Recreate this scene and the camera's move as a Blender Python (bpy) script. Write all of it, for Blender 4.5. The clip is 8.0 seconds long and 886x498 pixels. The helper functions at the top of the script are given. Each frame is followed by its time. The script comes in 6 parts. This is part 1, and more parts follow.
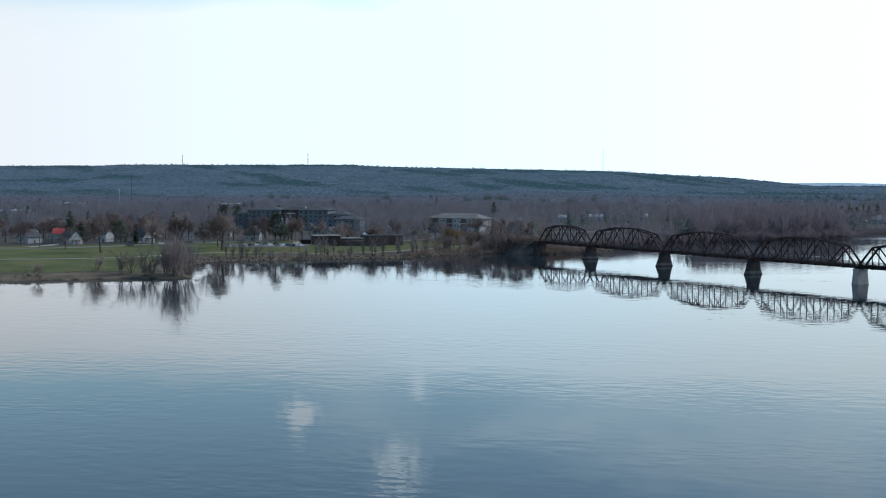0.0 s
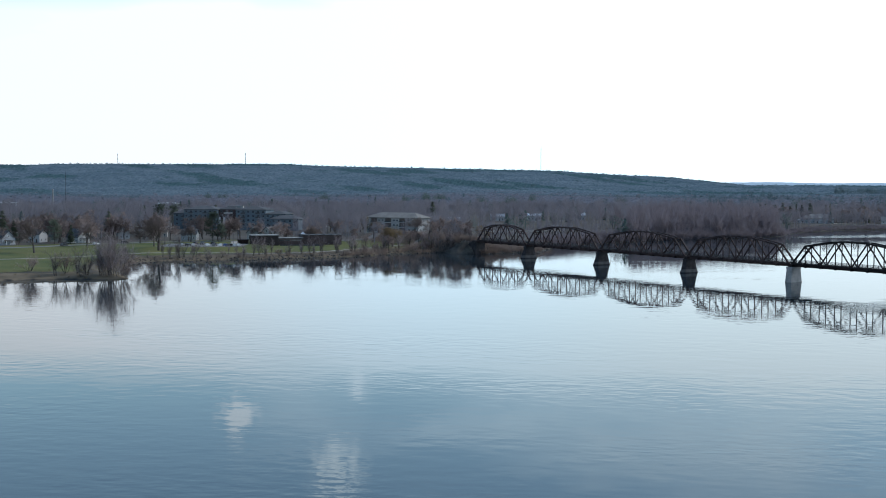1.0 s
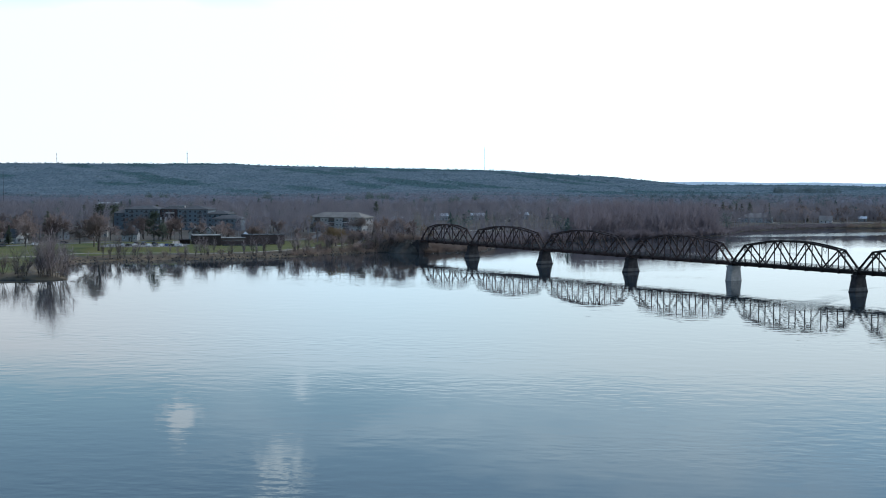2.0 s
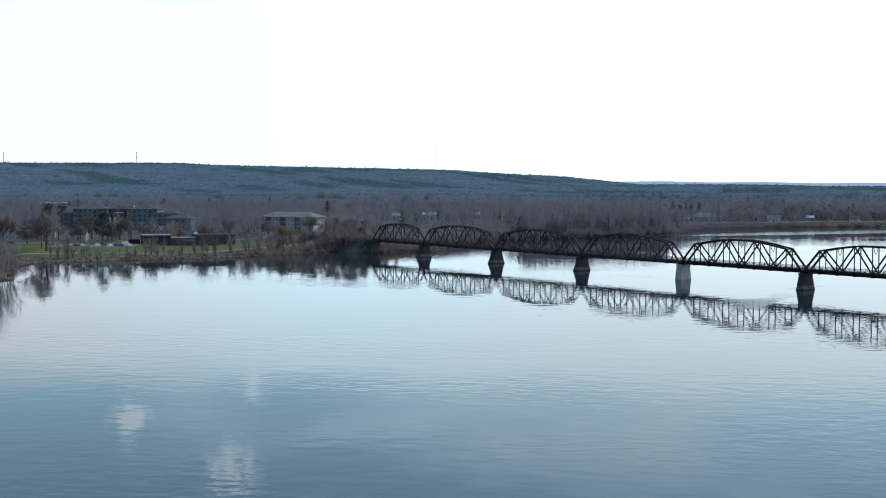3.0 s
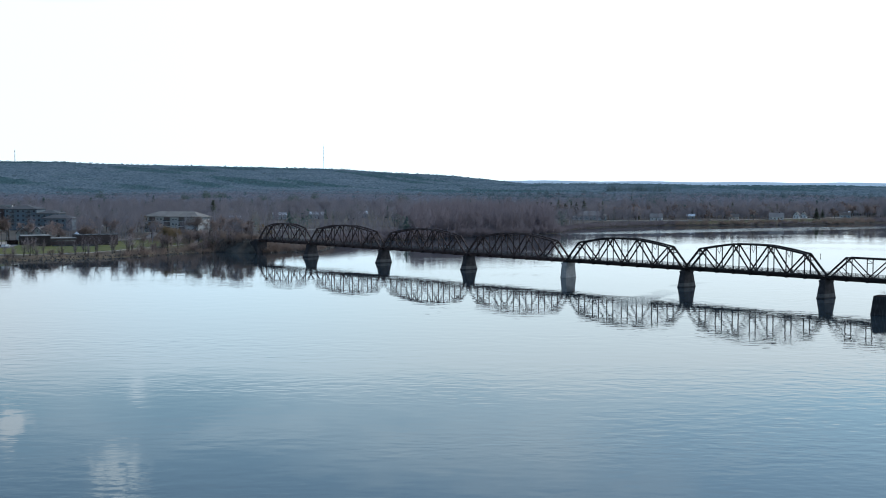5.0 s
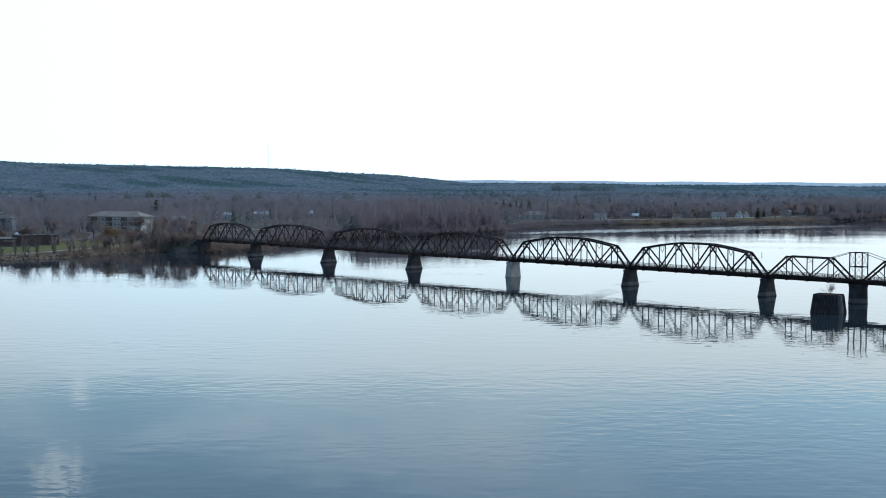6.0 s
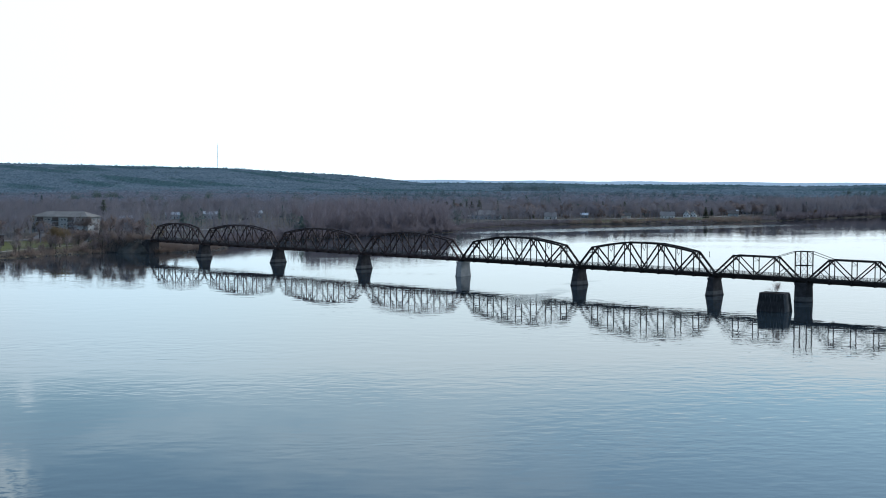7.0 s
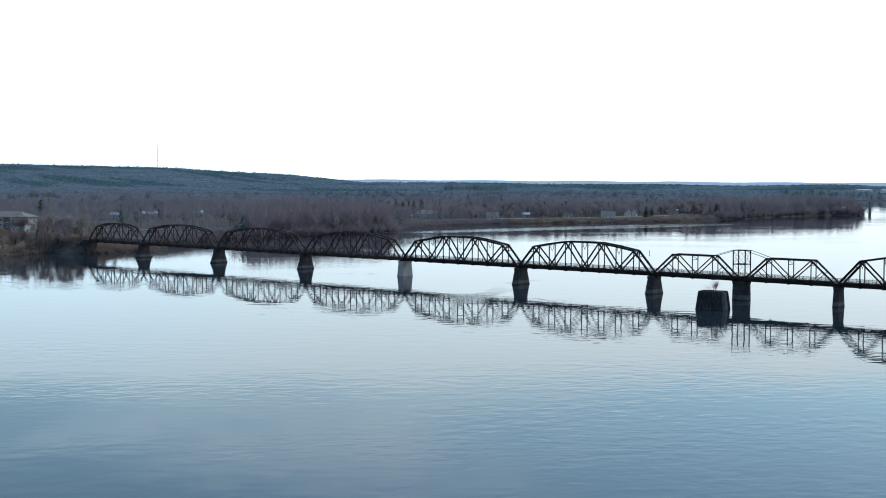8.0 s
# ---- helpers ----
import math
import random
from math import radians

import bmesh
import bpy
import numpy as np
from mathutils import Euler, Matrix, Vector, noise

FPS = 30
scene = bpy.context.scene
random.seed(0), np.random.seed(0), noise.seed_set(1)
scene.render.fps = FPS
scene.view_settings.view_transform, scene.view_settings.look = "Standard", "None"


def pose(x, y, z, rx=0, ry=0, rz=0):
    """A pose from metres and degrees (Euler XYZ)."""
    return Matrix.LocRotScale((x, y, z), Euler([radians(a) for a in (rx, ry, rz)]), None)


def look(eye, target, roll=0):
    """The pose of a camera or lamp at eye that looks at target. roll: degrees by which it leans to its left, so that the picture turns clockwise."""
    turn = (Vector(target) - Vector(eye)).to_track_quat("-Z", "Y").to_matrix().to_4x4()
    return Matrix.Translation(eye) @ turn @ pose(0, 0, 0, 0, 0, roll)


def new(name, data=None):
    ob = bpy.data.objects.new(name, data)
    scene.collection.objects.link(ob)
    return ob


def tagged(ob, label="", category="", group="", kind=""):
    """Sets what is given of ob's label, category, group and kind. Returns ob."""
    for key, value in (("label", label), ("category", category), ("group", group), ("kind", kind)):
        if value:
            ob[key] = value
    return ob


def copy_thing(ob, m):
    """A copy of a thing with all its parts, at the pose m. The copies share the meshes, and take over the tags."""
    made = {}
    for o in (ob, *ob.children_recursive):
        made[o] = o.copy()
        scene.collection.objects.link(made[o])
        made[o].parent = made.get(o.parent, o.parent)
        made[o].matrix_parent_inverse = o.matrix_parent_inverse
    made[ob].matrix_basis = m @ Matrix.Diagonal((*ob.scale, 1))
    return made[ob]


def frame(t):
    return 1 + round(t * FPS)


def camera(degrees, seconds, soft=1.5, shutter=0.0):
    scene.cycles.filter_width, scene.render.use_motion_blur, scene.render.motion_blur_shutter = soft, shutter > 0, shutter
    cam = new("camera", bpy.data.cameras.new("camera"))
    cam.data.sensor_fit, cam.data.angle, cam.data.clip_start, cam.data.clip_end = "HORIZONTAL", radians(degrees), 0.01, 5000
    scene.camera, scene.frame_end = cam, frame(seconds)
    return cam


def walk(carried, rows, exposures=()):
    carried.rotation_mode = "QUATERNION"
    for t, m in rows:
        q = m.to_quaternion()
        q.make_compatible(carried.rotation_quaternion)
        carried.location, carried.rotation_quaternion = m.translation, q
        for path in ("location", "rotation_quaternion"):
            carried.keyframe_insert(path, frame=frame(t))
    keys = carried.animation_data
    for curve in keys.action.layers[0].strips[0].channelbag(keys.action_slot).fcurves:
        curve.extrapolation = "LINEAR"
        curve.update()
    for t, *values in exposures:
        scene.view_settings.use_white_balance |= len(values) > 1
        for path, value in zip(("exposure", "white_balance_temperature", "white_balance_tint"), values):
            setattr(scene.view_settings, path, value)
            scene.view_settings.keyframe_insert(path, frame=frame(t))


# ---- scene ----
# The camera hovers about forty metres over the river and turns to its right.
cam = camera(38.42, 8.0, soft=1.0)
EYE, ROLL = 39.5, -0.12
ROWS = [
    (0.0, 0.00, 9.873, -2.975),
    (0.5, 0.01, 8.489, -2.983),
    (1.0, 0.02, 7.111, -2.998),
    (1.5, 0.05, 5.762, -3.004),
    (3.0, 0.21, 2.407, -3.030),
    (3.5, 0.29, 1.240, -3.038),
    (4.0, 0.38, 0.000, -3.050),
    (4.5, 0.47, -1.314, -3.052),
    (6.0, 0.84, -5.084, -3.069),
    (6.5, 0.99, -6.155, -3.073),
    (7.0, 1.15, -7.303, -3.076),
    (7.5, 1.32, -8.599, -3.082),
    (8.0, 1.50, -9.892, -3.090),
]
walk(cam, [(t, pose(x, 0, EYE, 90 + pitch, ROLL, yaw)) for t, x, yaw, pitch in ROWS], [(0.0, -0.16), (0.4, 0.0), (8.0, 0.0)])

# ---- sky, sun, exposure ----
SUN_AZIMUTH, SUN_ELEVATION = 62.0, 42.0   # degrees to the right of +y, and above the horizon
scene.view_settings.exposure = 0.0
world = bpy.data.worlds.new("sky")
scene.world = world
world.use_nodes = True
wn, wl = world.node_tree.nodes, world.node_tree.links
wn.clear()
sky = wn.new("ShaderNodeTexSky")
sky.sky_type = "NISHITA"
sky.sun_disc = False
sky.sun_elevation = radians(SUN_ELEVATION)
sky.sun_rotation = radians(SUN_AZIMUTH)
sky.air_density, sky.dust_density, sky.ozone_density = 1.0, 0.4, 0.7
coord, split = wn.new("ShaderNodeTexCoord"), wn.new("ShaderNodeSeparateXYZ")
squash = wn.new("ShaderNodeMapping")
squash.inputs["Scale"].default_value = (1.6, 1.6, 7.0)
cloud = wn.new("ShaderNodeTexNoise")
cloud.inputs["Scale"].default_value = 3.2
cloud.inputs["Detail"].default_value = 6.0
cloud.inputs["Roughness"].default_value = 0.55
drift = wn.new("ShaderNodeMapRange")
drift.inputs["From Min"].default_value, drift.inputs["From Max"].default_value = 0.42, 0.72
drift.inputs["To Min"].default_value, drift.inputs["To Max"].default_value = -0.16, 0.42
# A bright veil of haze low down, thinning to blue sky overhead.
haze = wn.new("ShaderNodeValToRGB")
for k, (at, v) in enumerate(((0.0, 2.0), (0.125, 1.7), (0.16, 0.47), (0.27, 0.1), (0.5, 0.06))):
    e = haze.color_ramp.elements[k] if k < 2 else haze.color_ramp.elements.new(at)
    e.position, e.color = at, (v, v, v, 1)
total = wn.new("ShaderNodeMath")
total.use_clamp = True
veil = wn.new("ShaderNodeMixRGB")
# The veil turns from blue to white towards the sun.
whiten, side = wn.new("ShaderNodeValToRGB"), wn.new("ShaderNodeMapRange")
for k, (at, c) in enumerate(((0.0, (5.2, 5.4, 5.7)), (0.2, (5.45, 6.4, 7.1)), (0.36, (5.5, 7.5, 8.9)), (0.55, (6.0, 7.35, 8.05)), (1.0, (6.6, 7.6, 8.2)))):
    e = whiten.color_ramp.elements[k] if k < 2 else whiten.color_ramp.elements.new(at)
    e.position, e.color = at, (c[0] / 10, c[1] / 10, c[2] / 10, 1)
whiten.color_ramp.interpolation = "B_SPLINE"
side.inputs["From Min"].default_value, side.inputs["From Max"].default_value = -0.5, 0.5
tenfold = wn.new("ShaderNodeVectorMath")
tenfold.operation = "SCALE"
tenfold.inputs["Scale"].default_value = 10.0
wl.new(whiten.outputs["Color"], tenfold.inputs[0])
wl.new(tenfold.outputs["Vector"], veil.inputs["Color2"])
sky_out, world_out = wn.new("ShaderNodeBackground"), wn.new("ShaderNodeOutputWorld")
sky_out.inputs["Strength"].default_value = 0.18
wl.new(coord.outputs["Generated"], squash.inputs["Vector"])
wl.new(coord.outputs["Generated"], split.inputs["Vector"])
wl.new(squash.outputs["Vector"], cloud.inputs["Vector"])
wl.new(cloud.outputs["Fac"], drift.inputs["Value"])
wl.new(split.outputs["Z"], haze.inputs["Fac"])
wl.new(haze.outputs["Color"], total.inputs[0])
# The haze is brighter on the sun's side.
lean = wn.new("ShaderNodeMapRange")
lean.inputs["From Min"].default_value, lean.inputs["From Max"].default_value = -0.45, 0.0
lean.inputs["To Min"].default_value, lean.inputs["To Max"].default_value = -0.65, 0.0
wl.new(split.outputs["X"], lean.inputs["Value"])
wl.new(split.outputs["X"], side.inputs["Value"])
wl.new(side.outputs["Result"], whiten.inputs["Fac"])
both = wn.new("ShaderNodeMath")
thin = wn.new("ShaderNodeMapRange")
thin.inputs["From Min"].default_value, thin.inputs["From Max"].default_value = 0.1, 0.55
thin.inputs["To Min"].default_value, thin.inputs["To Max"].default_value = 0.0, -0.5
wl.new(split.outputs["X"], thin.inputs["Value"])
ends = wn.new("ShaderNodeMath")
wl.new(lean.outputs["Result"], ends.inputs[0])
wl.new(thin.outputs["Result"], ends.inputs[1])
wl.new(ends.outputs[0], both.inputs[0])
wl.new(drift.outputs["Result"], both.inputs[1])
# Small bright clouds over the river: azimuth, elevation, size.
last = both.outputs[0]
for az, el, size in ((-16.4, 10.4, 0.022), (-11.9, 13.0, 0.031), (-10.9, 9.1, 0.013)):
    off, puff, shred, ragged = wn.new("ShaderNodeVectorMath"), wn.new("ShaderNodeMapRange"), wn.new("ShaderNodeTexNoise"), wn.new("ShaderNodeMath")
    off.operation = "DISTANCE"
    off.inputs[1].default_value = (math.sin(radians(az)) * math.cos(radians(el)), math.cos(radians(az)) * math.cos(radians(el)), math.sin(radians(el)))
    shred.inputs["Scale"].default_value, shred.inputs["Detail"].default_value = 70.0, 5.0
    wl.new(coord.outputs["Generated"], off.inputs[0])
    wl.new(coord.outputs["Generated"], shred.inputs["Vector"])
    puff.inputs["From Min"].default_value, puff.inputs["From Max"].default_value = size, 0.0
    puff.inputs["To Max"].default_value = 1.8
    wl.new(off.outputs["Value"], puff.inputs["Value"])
    ragged.operation = "MULTIPLY"
    torn = wn.new("ShaderNodeMapRange")
    torn.inputs["From Min"].default_value, torn.inputs["From Max"].default_value = 0.42, 0.6
    wl.new(shred.outputs["Fac"], torn.inputs["Value"])
    wl.new(puff.outputs["Result"], ragged.inputs[0])
    wl.new(torn.outputs["Result"], ragged.inputs[1])
    gather = wn.new("ShaderNodeMath")
    wl.new(last, gather.inputs[0])
    wl.new(ragged.outputs[0], gather.inputs[1])
    last = gather.outputs[0]
wl.new(last, total.inputs[1])
wl.new(total.outputs[0], veil.inputs["Fac"])
tone = wn.new("ShaderNodeMixRGB")
tone.blend_type = "MULTIPLY"
tone.inputs["Fac"].default_value, tone.inputs["Color2"].default_value = 1.0, (0.87, 1.01, 1.0, 1)
wl.new(sky.outputs["Color"], tone.inputs["Color1"])
wl.new(tone.outputs["Color"], veil.inputs["Color1"])
wl.new(veil.outputs["Color"], sky_out.inputs["Color"])
wl.new(sky_out.outputs["Background"], world_out.inputs["Surface"])

sun = new("sun", bpy.data.lights.new("sun", "SUN"))
sun.data.energy, sun.data.angle, sun.data.color = 2.1, radians(6.0), (1.0, 0.97, 0.93)
sa, se = radians(SUN_AZIMUTH), radians(SUN_ELEVATION)
sun_from = Vector((math.sin(sa) * math.cos(se), math.cos(sa) * math.cos(se), math.sin(se)))
sun.matrix_world = look(sun_from * 800, (0, 0, 0))


# ---- materials ----
def material(name, colour, rough=0.8, metal=0.0, vary=0.25, scale=0.5, fine=6.0, bump=0.0, spread=0.0, island=False, spec=0.5, tint=None):
    """A surface with broad stains, a fine grain, optional relief and a spread of tone from piece to piece."""
    m = bpy.data.materials.new(name)
    m.use_nodes = True
    n, l = m.node_tree.nodes, m.node_tree.links
    b = n["Principled BSDF"]
    b.inputs["Roughness"].default_value, b.inputs["Metallic"].default_value = rough, metal
    b.inputs["Specular IOR Level"].default_value = spec
    tc = n.new("ShaderNodeTexCoord")
    broad, grain = n.new("ShaderNodeTexNoise"), n.new("ShaderNodeTexNoise")
    broad.inputs["Scale"].default_value, broad.inputs["Detail"].default_value = scale, 4
    grain.inputs["Scale"].default_value, grain.inputs["Detail"].default_value = fine, 5
    l.new(tc.outputs["Object"], broad.inputs["Vector"])
    l.new(tc.outputs["Object"], grain.inputs["Vector"])
    dark = [c * (1 - vary) for c in colour]
    light = [min(1, c * (1 + vary)) for c in (tint or colour)]
    mix = n.new("ShaderNodeMixRGB")
    mix.inputs["Color1"].default_value, mix.inputs["Color2"].default_value = (*dark, 1), (*light, 1)
    spreader = n.new("ShaderNodeMapRange")
    spreader.inputs["From Min"].default_value, spreader.inputs["From Max"].default_value = 0.3, 0.7
    l.new(broad.outputs["Fac"], spreader.inputs["Value"])
    l.new(spreader.outputs["Result"], mix.inputs["Fac"])
    speck = n.new("ShaderNodeMixRGB")
    speck.blend_type = "OVERLAY"
    speck.inputs["Fac"].default_value = 0.35
    l.new(mix.outputs["Color"], speck.inputs["Color1"])
    l.new(grain.outputs["Fac"], speck.inputs["Color2"])
    last = speck.outputs["Color"]
    if spread:
        info = n.new("ShaderNodeNewGeometry") if island else n.new("ShaderNodeObjectInfo")
        hsv, mr = n.new("ShaderNodeHueSaturation"), n.new("ShaderNodeMapRange")
        mr.inputs["To Min"].default_value, mr.inputs["To Max"].default_value = 1 - spread, 1 + spread
        l.new(info.outputs["Random Per Island" if island else "Random"], mr.inputs["Value"])
        l.new(mr.outputs["Result"], hsv.inputs["Value"])
        l.new(last, hsv.inputs["Color"])
        last = hsv.outputs["Color"]
    l.new(last, b.inputs["Base Color"])
    if bump:
        bm_ = n.new("ShaderNodeBump")
        bm_.inputs["Strength"].default_value, bm_.inputs["Distance"].default_value = 0.6, bump
        l.new(grain.outputs["Fac"], bm_.inputs["Height"])
        l.new(bm_.outputs["Normal"], b.inputs["Normal"])
    return m


def thin_material(name, colour, other, size=0.012):
    """Massed twigs and needles: light falls through as well as on them; the tone drifts from stand to stand."""
    m = bpy.data.materials.new(name)
    m.use_nodes = True
    n, l = m.node_tree.nodes, m.node_tree.links
    n.clear()
    out, mix, dif, tra = n.new("ShaderNodeOutputMaterial"), n.new("ShaderNodeMixShader"), n.new("ShaderNodeBsdfDiffuse"), n.new("ShaderNodeBsdfTranslucent")
    tc, col = n.new("ShaderNodeTexCoord"), n.new("ShaderNodeMixRGB")
    broad, small, add, mr = n.new("ShaderNodeTexNoise"), n.new("ShaderNodeTexNoise"), n.new("ShaderNodeMath"), n.new("ShaderNodeMapRange")
    broad.inputs["Scale"].default_value, broad.inputs["Detail"].default_value = size, 3
    small.inputs["Scale"].default_value, small.inputs["Detail"].default_value = size * 9, 3
    for t in (broad, small):
        l.new(tc.outputs["Object"], t.inputs["Vector"])
    l.new(broad.outputs["Fac"], add.inputs[0])
    l.new(small.outputs["Fac"], add.inputs[1])
    mr.inputs["From Min"].default_value, mr.inputs["From Max"].default_value = 0.75, 1.25
    l.new(add.outputs[0], mr.inputs["Value"])
    l.new(mr.outputs["Result"], col.inputs["Fac"])
    col.inputs["Color1"].default_value, col.inputs["Color2"].default_value = (*[c * 0.85 for c in colour], 1), (*other, 1)
    mix.inputs["Fac"].default_value = 0.25
    for b in (dif, tra):
        l.new(col.outputs["Color"], b.inputs["Color"])
    l.new(dif.outputs["BSDF"], mix.inputs[1])
    l.new(tra.outputs["BSDF"], mix.inputs[2])
    l.new(mix.outputs["Shader"], out.inputs["Surface"])
    return m


STEEL_RUST = material("rusty_steel", (0.033, 0.025, 0.027), 0.7, 0.0, 0.45, 0.35, 4.0, spec=0.12, tint=(0.052, 0.036, 0.036))
STEEL_DARK = material("dark_steel", (0.011, 0.0105, 0.012), 0.7, 0.0, 0.4, 0.35, 4.0, spec=0.12, tint=(0.02, 0.017, 0.017))
GALVANISED = material("galvanised_steel", (0.06, 0.06, 0.065), 0.6, 0.2, 0.2, 1.0, 6.0)
TIMBER = material("weathered_timber", (0.17, 0.15, 0.13), 0.85, 0, 0.3, 0.6, 5.0)
STONE = material("dark_masonry", (0.038, 0.036, 0.039), 0.9, 0, 0.4, 0.5, 2.5, 0.15, spec=0.12)
STONE_PALE = material("washed_stone", (0.075, 0.075, 0.078), 0.9, 0, 0.3, 0.5, 2.5, 0.1, spec=0.15)
CONCRETE = material("pale_concrete", (0.27, 0.265, 0.26), 0.85, 0, 0.2, 0.4, 3.0, 0.05)
BARK = material("bark", (0.105, 0.088, 0.078), 0.95, 0, 0.35, 0.7, 6.0, 0.05, 0.25)
TWIG = thin_material("bare_twigs", (0.31, 0.26, 0.252), (0.37, 0.305, 0.287), 0.06)
TWIG_GREY = thin_material("grey_bare_twigs", (0.285, 0.258, 0.275), (0.34, 0.3, 0.31), 0.06)
TWIG_WILLOW = thin_material("yellow_twigs", (0.215, 0.17, 0.105), (0.26, 0.205, 0.125), 0.06)
NEEDLE = thin_material("dark_needles", (0.13, 0.17, 0.135), (0.17, 0.2, 0.15), 0.06)
# Distance haze is mixed into these far woods' colours, paler and bluer.
WOODS_BARE = thin_material("bare_woods", (0.185, 0.192, 0.232), (0.22, 0.22, 0.25))
POINT_BARE = thin_material("brown_bare_woods", (0.185, 0.176, 0.21), (0.222, 0.204, 0.23), 0.03)
WOODS_PINE = thin_material("pine_woods", (0.092, 0.138, 0.134), (0.118, 0.164, 0.15))
HAZY_PINE = thin_material("hill_pines", (0.095, 0.15, 0.175), (0.115, 0.17, 0.19))
BRUSH = thin_material("dry_brush", (0.21, 0.172, 0.155), (0.265, 0.215, 0.19))
DRY_GRASS = thin_material("dry_grass", (0.17, 0.135, 0.085), (0.22, 0.175, 0.11), 0.06)
ROCK = material("riprap_rock", (0.105, 0.093, 0.085), 0.95, 0, 0.3, 0.3, 2.0, 0.05, 0.35, True, spec=0.15)
ASPHALT = material("grey_asphalt", (0.16, 0.16, 0.165), 0.9, 0, 0.15, 0.1, 3.0)
GRAVEL = material("crusher_dust", (0.3, 0.28, 0.25), 0.95, 0, 0.15, 0.1, 3.0)
SIDING_WHITE = material("white_siding", (0.4, 0.41, 0.42), 0.7, 0, 0.08, 0.2, 4.0)
SIDING_GREY = material("grey_siding", (0.28, 0.3, 0.32), 0.7, 0, 0.1, 0.2, 4.0)
SIDING_BLUE = material("blue_grey_siding", (0.1, 0.135, 0.165), 0.7, 0, 0.12, 0.1, 4.0)
SIDING_BRIGHT = material("bright_white_siding", (0.52, 0.53, 0.54), 0.6, 0, 0.06, 0.2, 4.0)
SIDING_DULL = material("dull_grey_siding", (0.2, 0.21, 0.225), 0.7, 0, 0.1, 0.2, 4.0)
SIDING_PALE = material("pale_stucco", (0.31, 0.315, 0.315), 0.8, 0, 0.1, 0.15, 3.0)
SIDING_CREAM = material("cream_siding", (0.36, 0.34, 0.31), 0.7, 0, 0.1, 0.2, 4.0)
BRICK = material("red_brown_brick", (0.07, 0.046, 0.045), 0.85, 0, 0.25, 0.15, 5.0)
CLADDING_DARK = material("dark_brown_cladding", (0.045, 0.034, 0.033), 0.75, 0, 0.25, 0.2, 5.0, spec=0.15)
SHINGLE = material("grey_shingles", (0.055, 0.058, 0.064), 0.8, 0, 0.2, 0.2, 5.0, spread=0.2)
SHINGLE_BROWN = material("brown_grey_shingles", (0.17, 0.162, 0.152), 0.85, 0, 0.2, 0.2, 5.0)
SHINGLE_PALE = material("pale_grey_shingles", (0.16, 0.16, 0.165), 0.8, 0, 0.2, 0.2, 5.0)
ROOF_RED = material("red_roof", (0.36, 0.05, 0.045), 0.6, 0, 0.15, 0.2, 5.0)
ROOF_METAL = material("pale_metal_roof", (0.62, 0.65, 0.68), 0.3, 0.6, 0.1, 0.1, 4.0)
ROOF_FLAT = material("gravel_flat_roof", (0.22, 0.22, 0.215), 0.9, 0, 0.2, 0.15, 5.0)
TRIM = material("white_trim", (0.7, 0.7, 0.7), 0.6, 0, 0.05)
DOOR = material("dark_door", (0.09, 0.07, 0.06), 0.6, 0, 0.1)


def streaked_material(name, colour, pale):
    """Dark timber with pale lime streaks running down it."""
    m = material(name, colour, 0.85, 0, 0.3, 0.6, 5.0, spec=0.12)
    n, l = m.node_tree.nodes, m.node_tree.links
    b = n["Principled BSDF"]
    under = b.inputs["Base Color"].links[0].from_socket
    tc, mp, tex, mr, mx = n.new("ShaderNodeTexCoord"), n.new("ShaderNodeMapping"), n.new("ShaderNodeTexNoise"), n.new("ShaderNodeMapRange"), n.new("ShaderNodeMixRGB")
    mp.inputs["Scale"].default_value = (2.2, 2.2, 0.3)
    tex.inputs["Scale"].default_value, tex.inputs["Detail"].default_value = 1.0, 4
    mr.inputs["From Min"].default_value, mr.inputs["From Max"].default_value = 0.5, 0.72
    mr.inputs["To Max"].default_value = 0.45
    info, shift = n.new("ShaderNodeObjectInfo"), n.new("ShaderNodeVectorMath")
    shift.operation = "MULTIPLY_ADD"
    shift.inputs[1].default_value = (40, 0, 3)
    l.new(info.outputs["Random"], shift.inputs[0])
    l.new(tc.outputs["Object"], mp.inputs["Vector"])
    l.new(mp.outputs["Vector"], shift.inputs[2])
    l.new(shift.outputs["Vector"], tex.inputs["Vector"])
    l.new(tex.outputs["Fac"], mr.inputs["Value"])
    l.new(mr.outputs["Result"], mx.inputs["Fac"])
    l.new(under, mx.inputs["Color1"])
    mx.inputs["Color2"].default_value = (*pale, 1)
    l.new(mx.outputs["Color"], b.inputs["Base Color"])
    return m


CRIB_TIMBER = streaked_material("lime_streaked_timber", (0.03, 0.03, 0.033), (0.16, 0.17, 0.18))
GLASS = material("window_glass", (0.03, 0.035, 0.04), 0.08, 0, 0.1, 0.2, 1.0, spec=0.8)
RUBBER = material("tyre_rubber", (0.02, 0.02, 0.02), 0.9)
PAINTS = [material("car_paint_" + n, c, 0.25, 0.2, 0.05) for n, c in (("white", (0.7, 0.7, 0.7)), ("silver", (0.4, 0.41, 0.43)), ("black", (0.02, 0.02, 0.022)), ("blue", (0.03, 0.06, 0.16)), ("grey", (0.12, 0.12, 0.13)))]
# The ridge emits its own light to give the bright blue of far haze.
RIDGE_GLOW = bpy.data.materials.new("distant_ridge")
RIDGE_GLOW.use_nodes = True
RIDGE_GLOW.node_tree.nodes.clear()
glow, glow_out = RIDGE_GLOW.node_tree.nodes.new("ShaderNodeEmission"), RIDGE_GLOW.node_tree.nodes.new("ShaderNodeOutputMaterial")
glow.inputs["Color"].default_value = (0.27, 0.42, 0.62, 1)
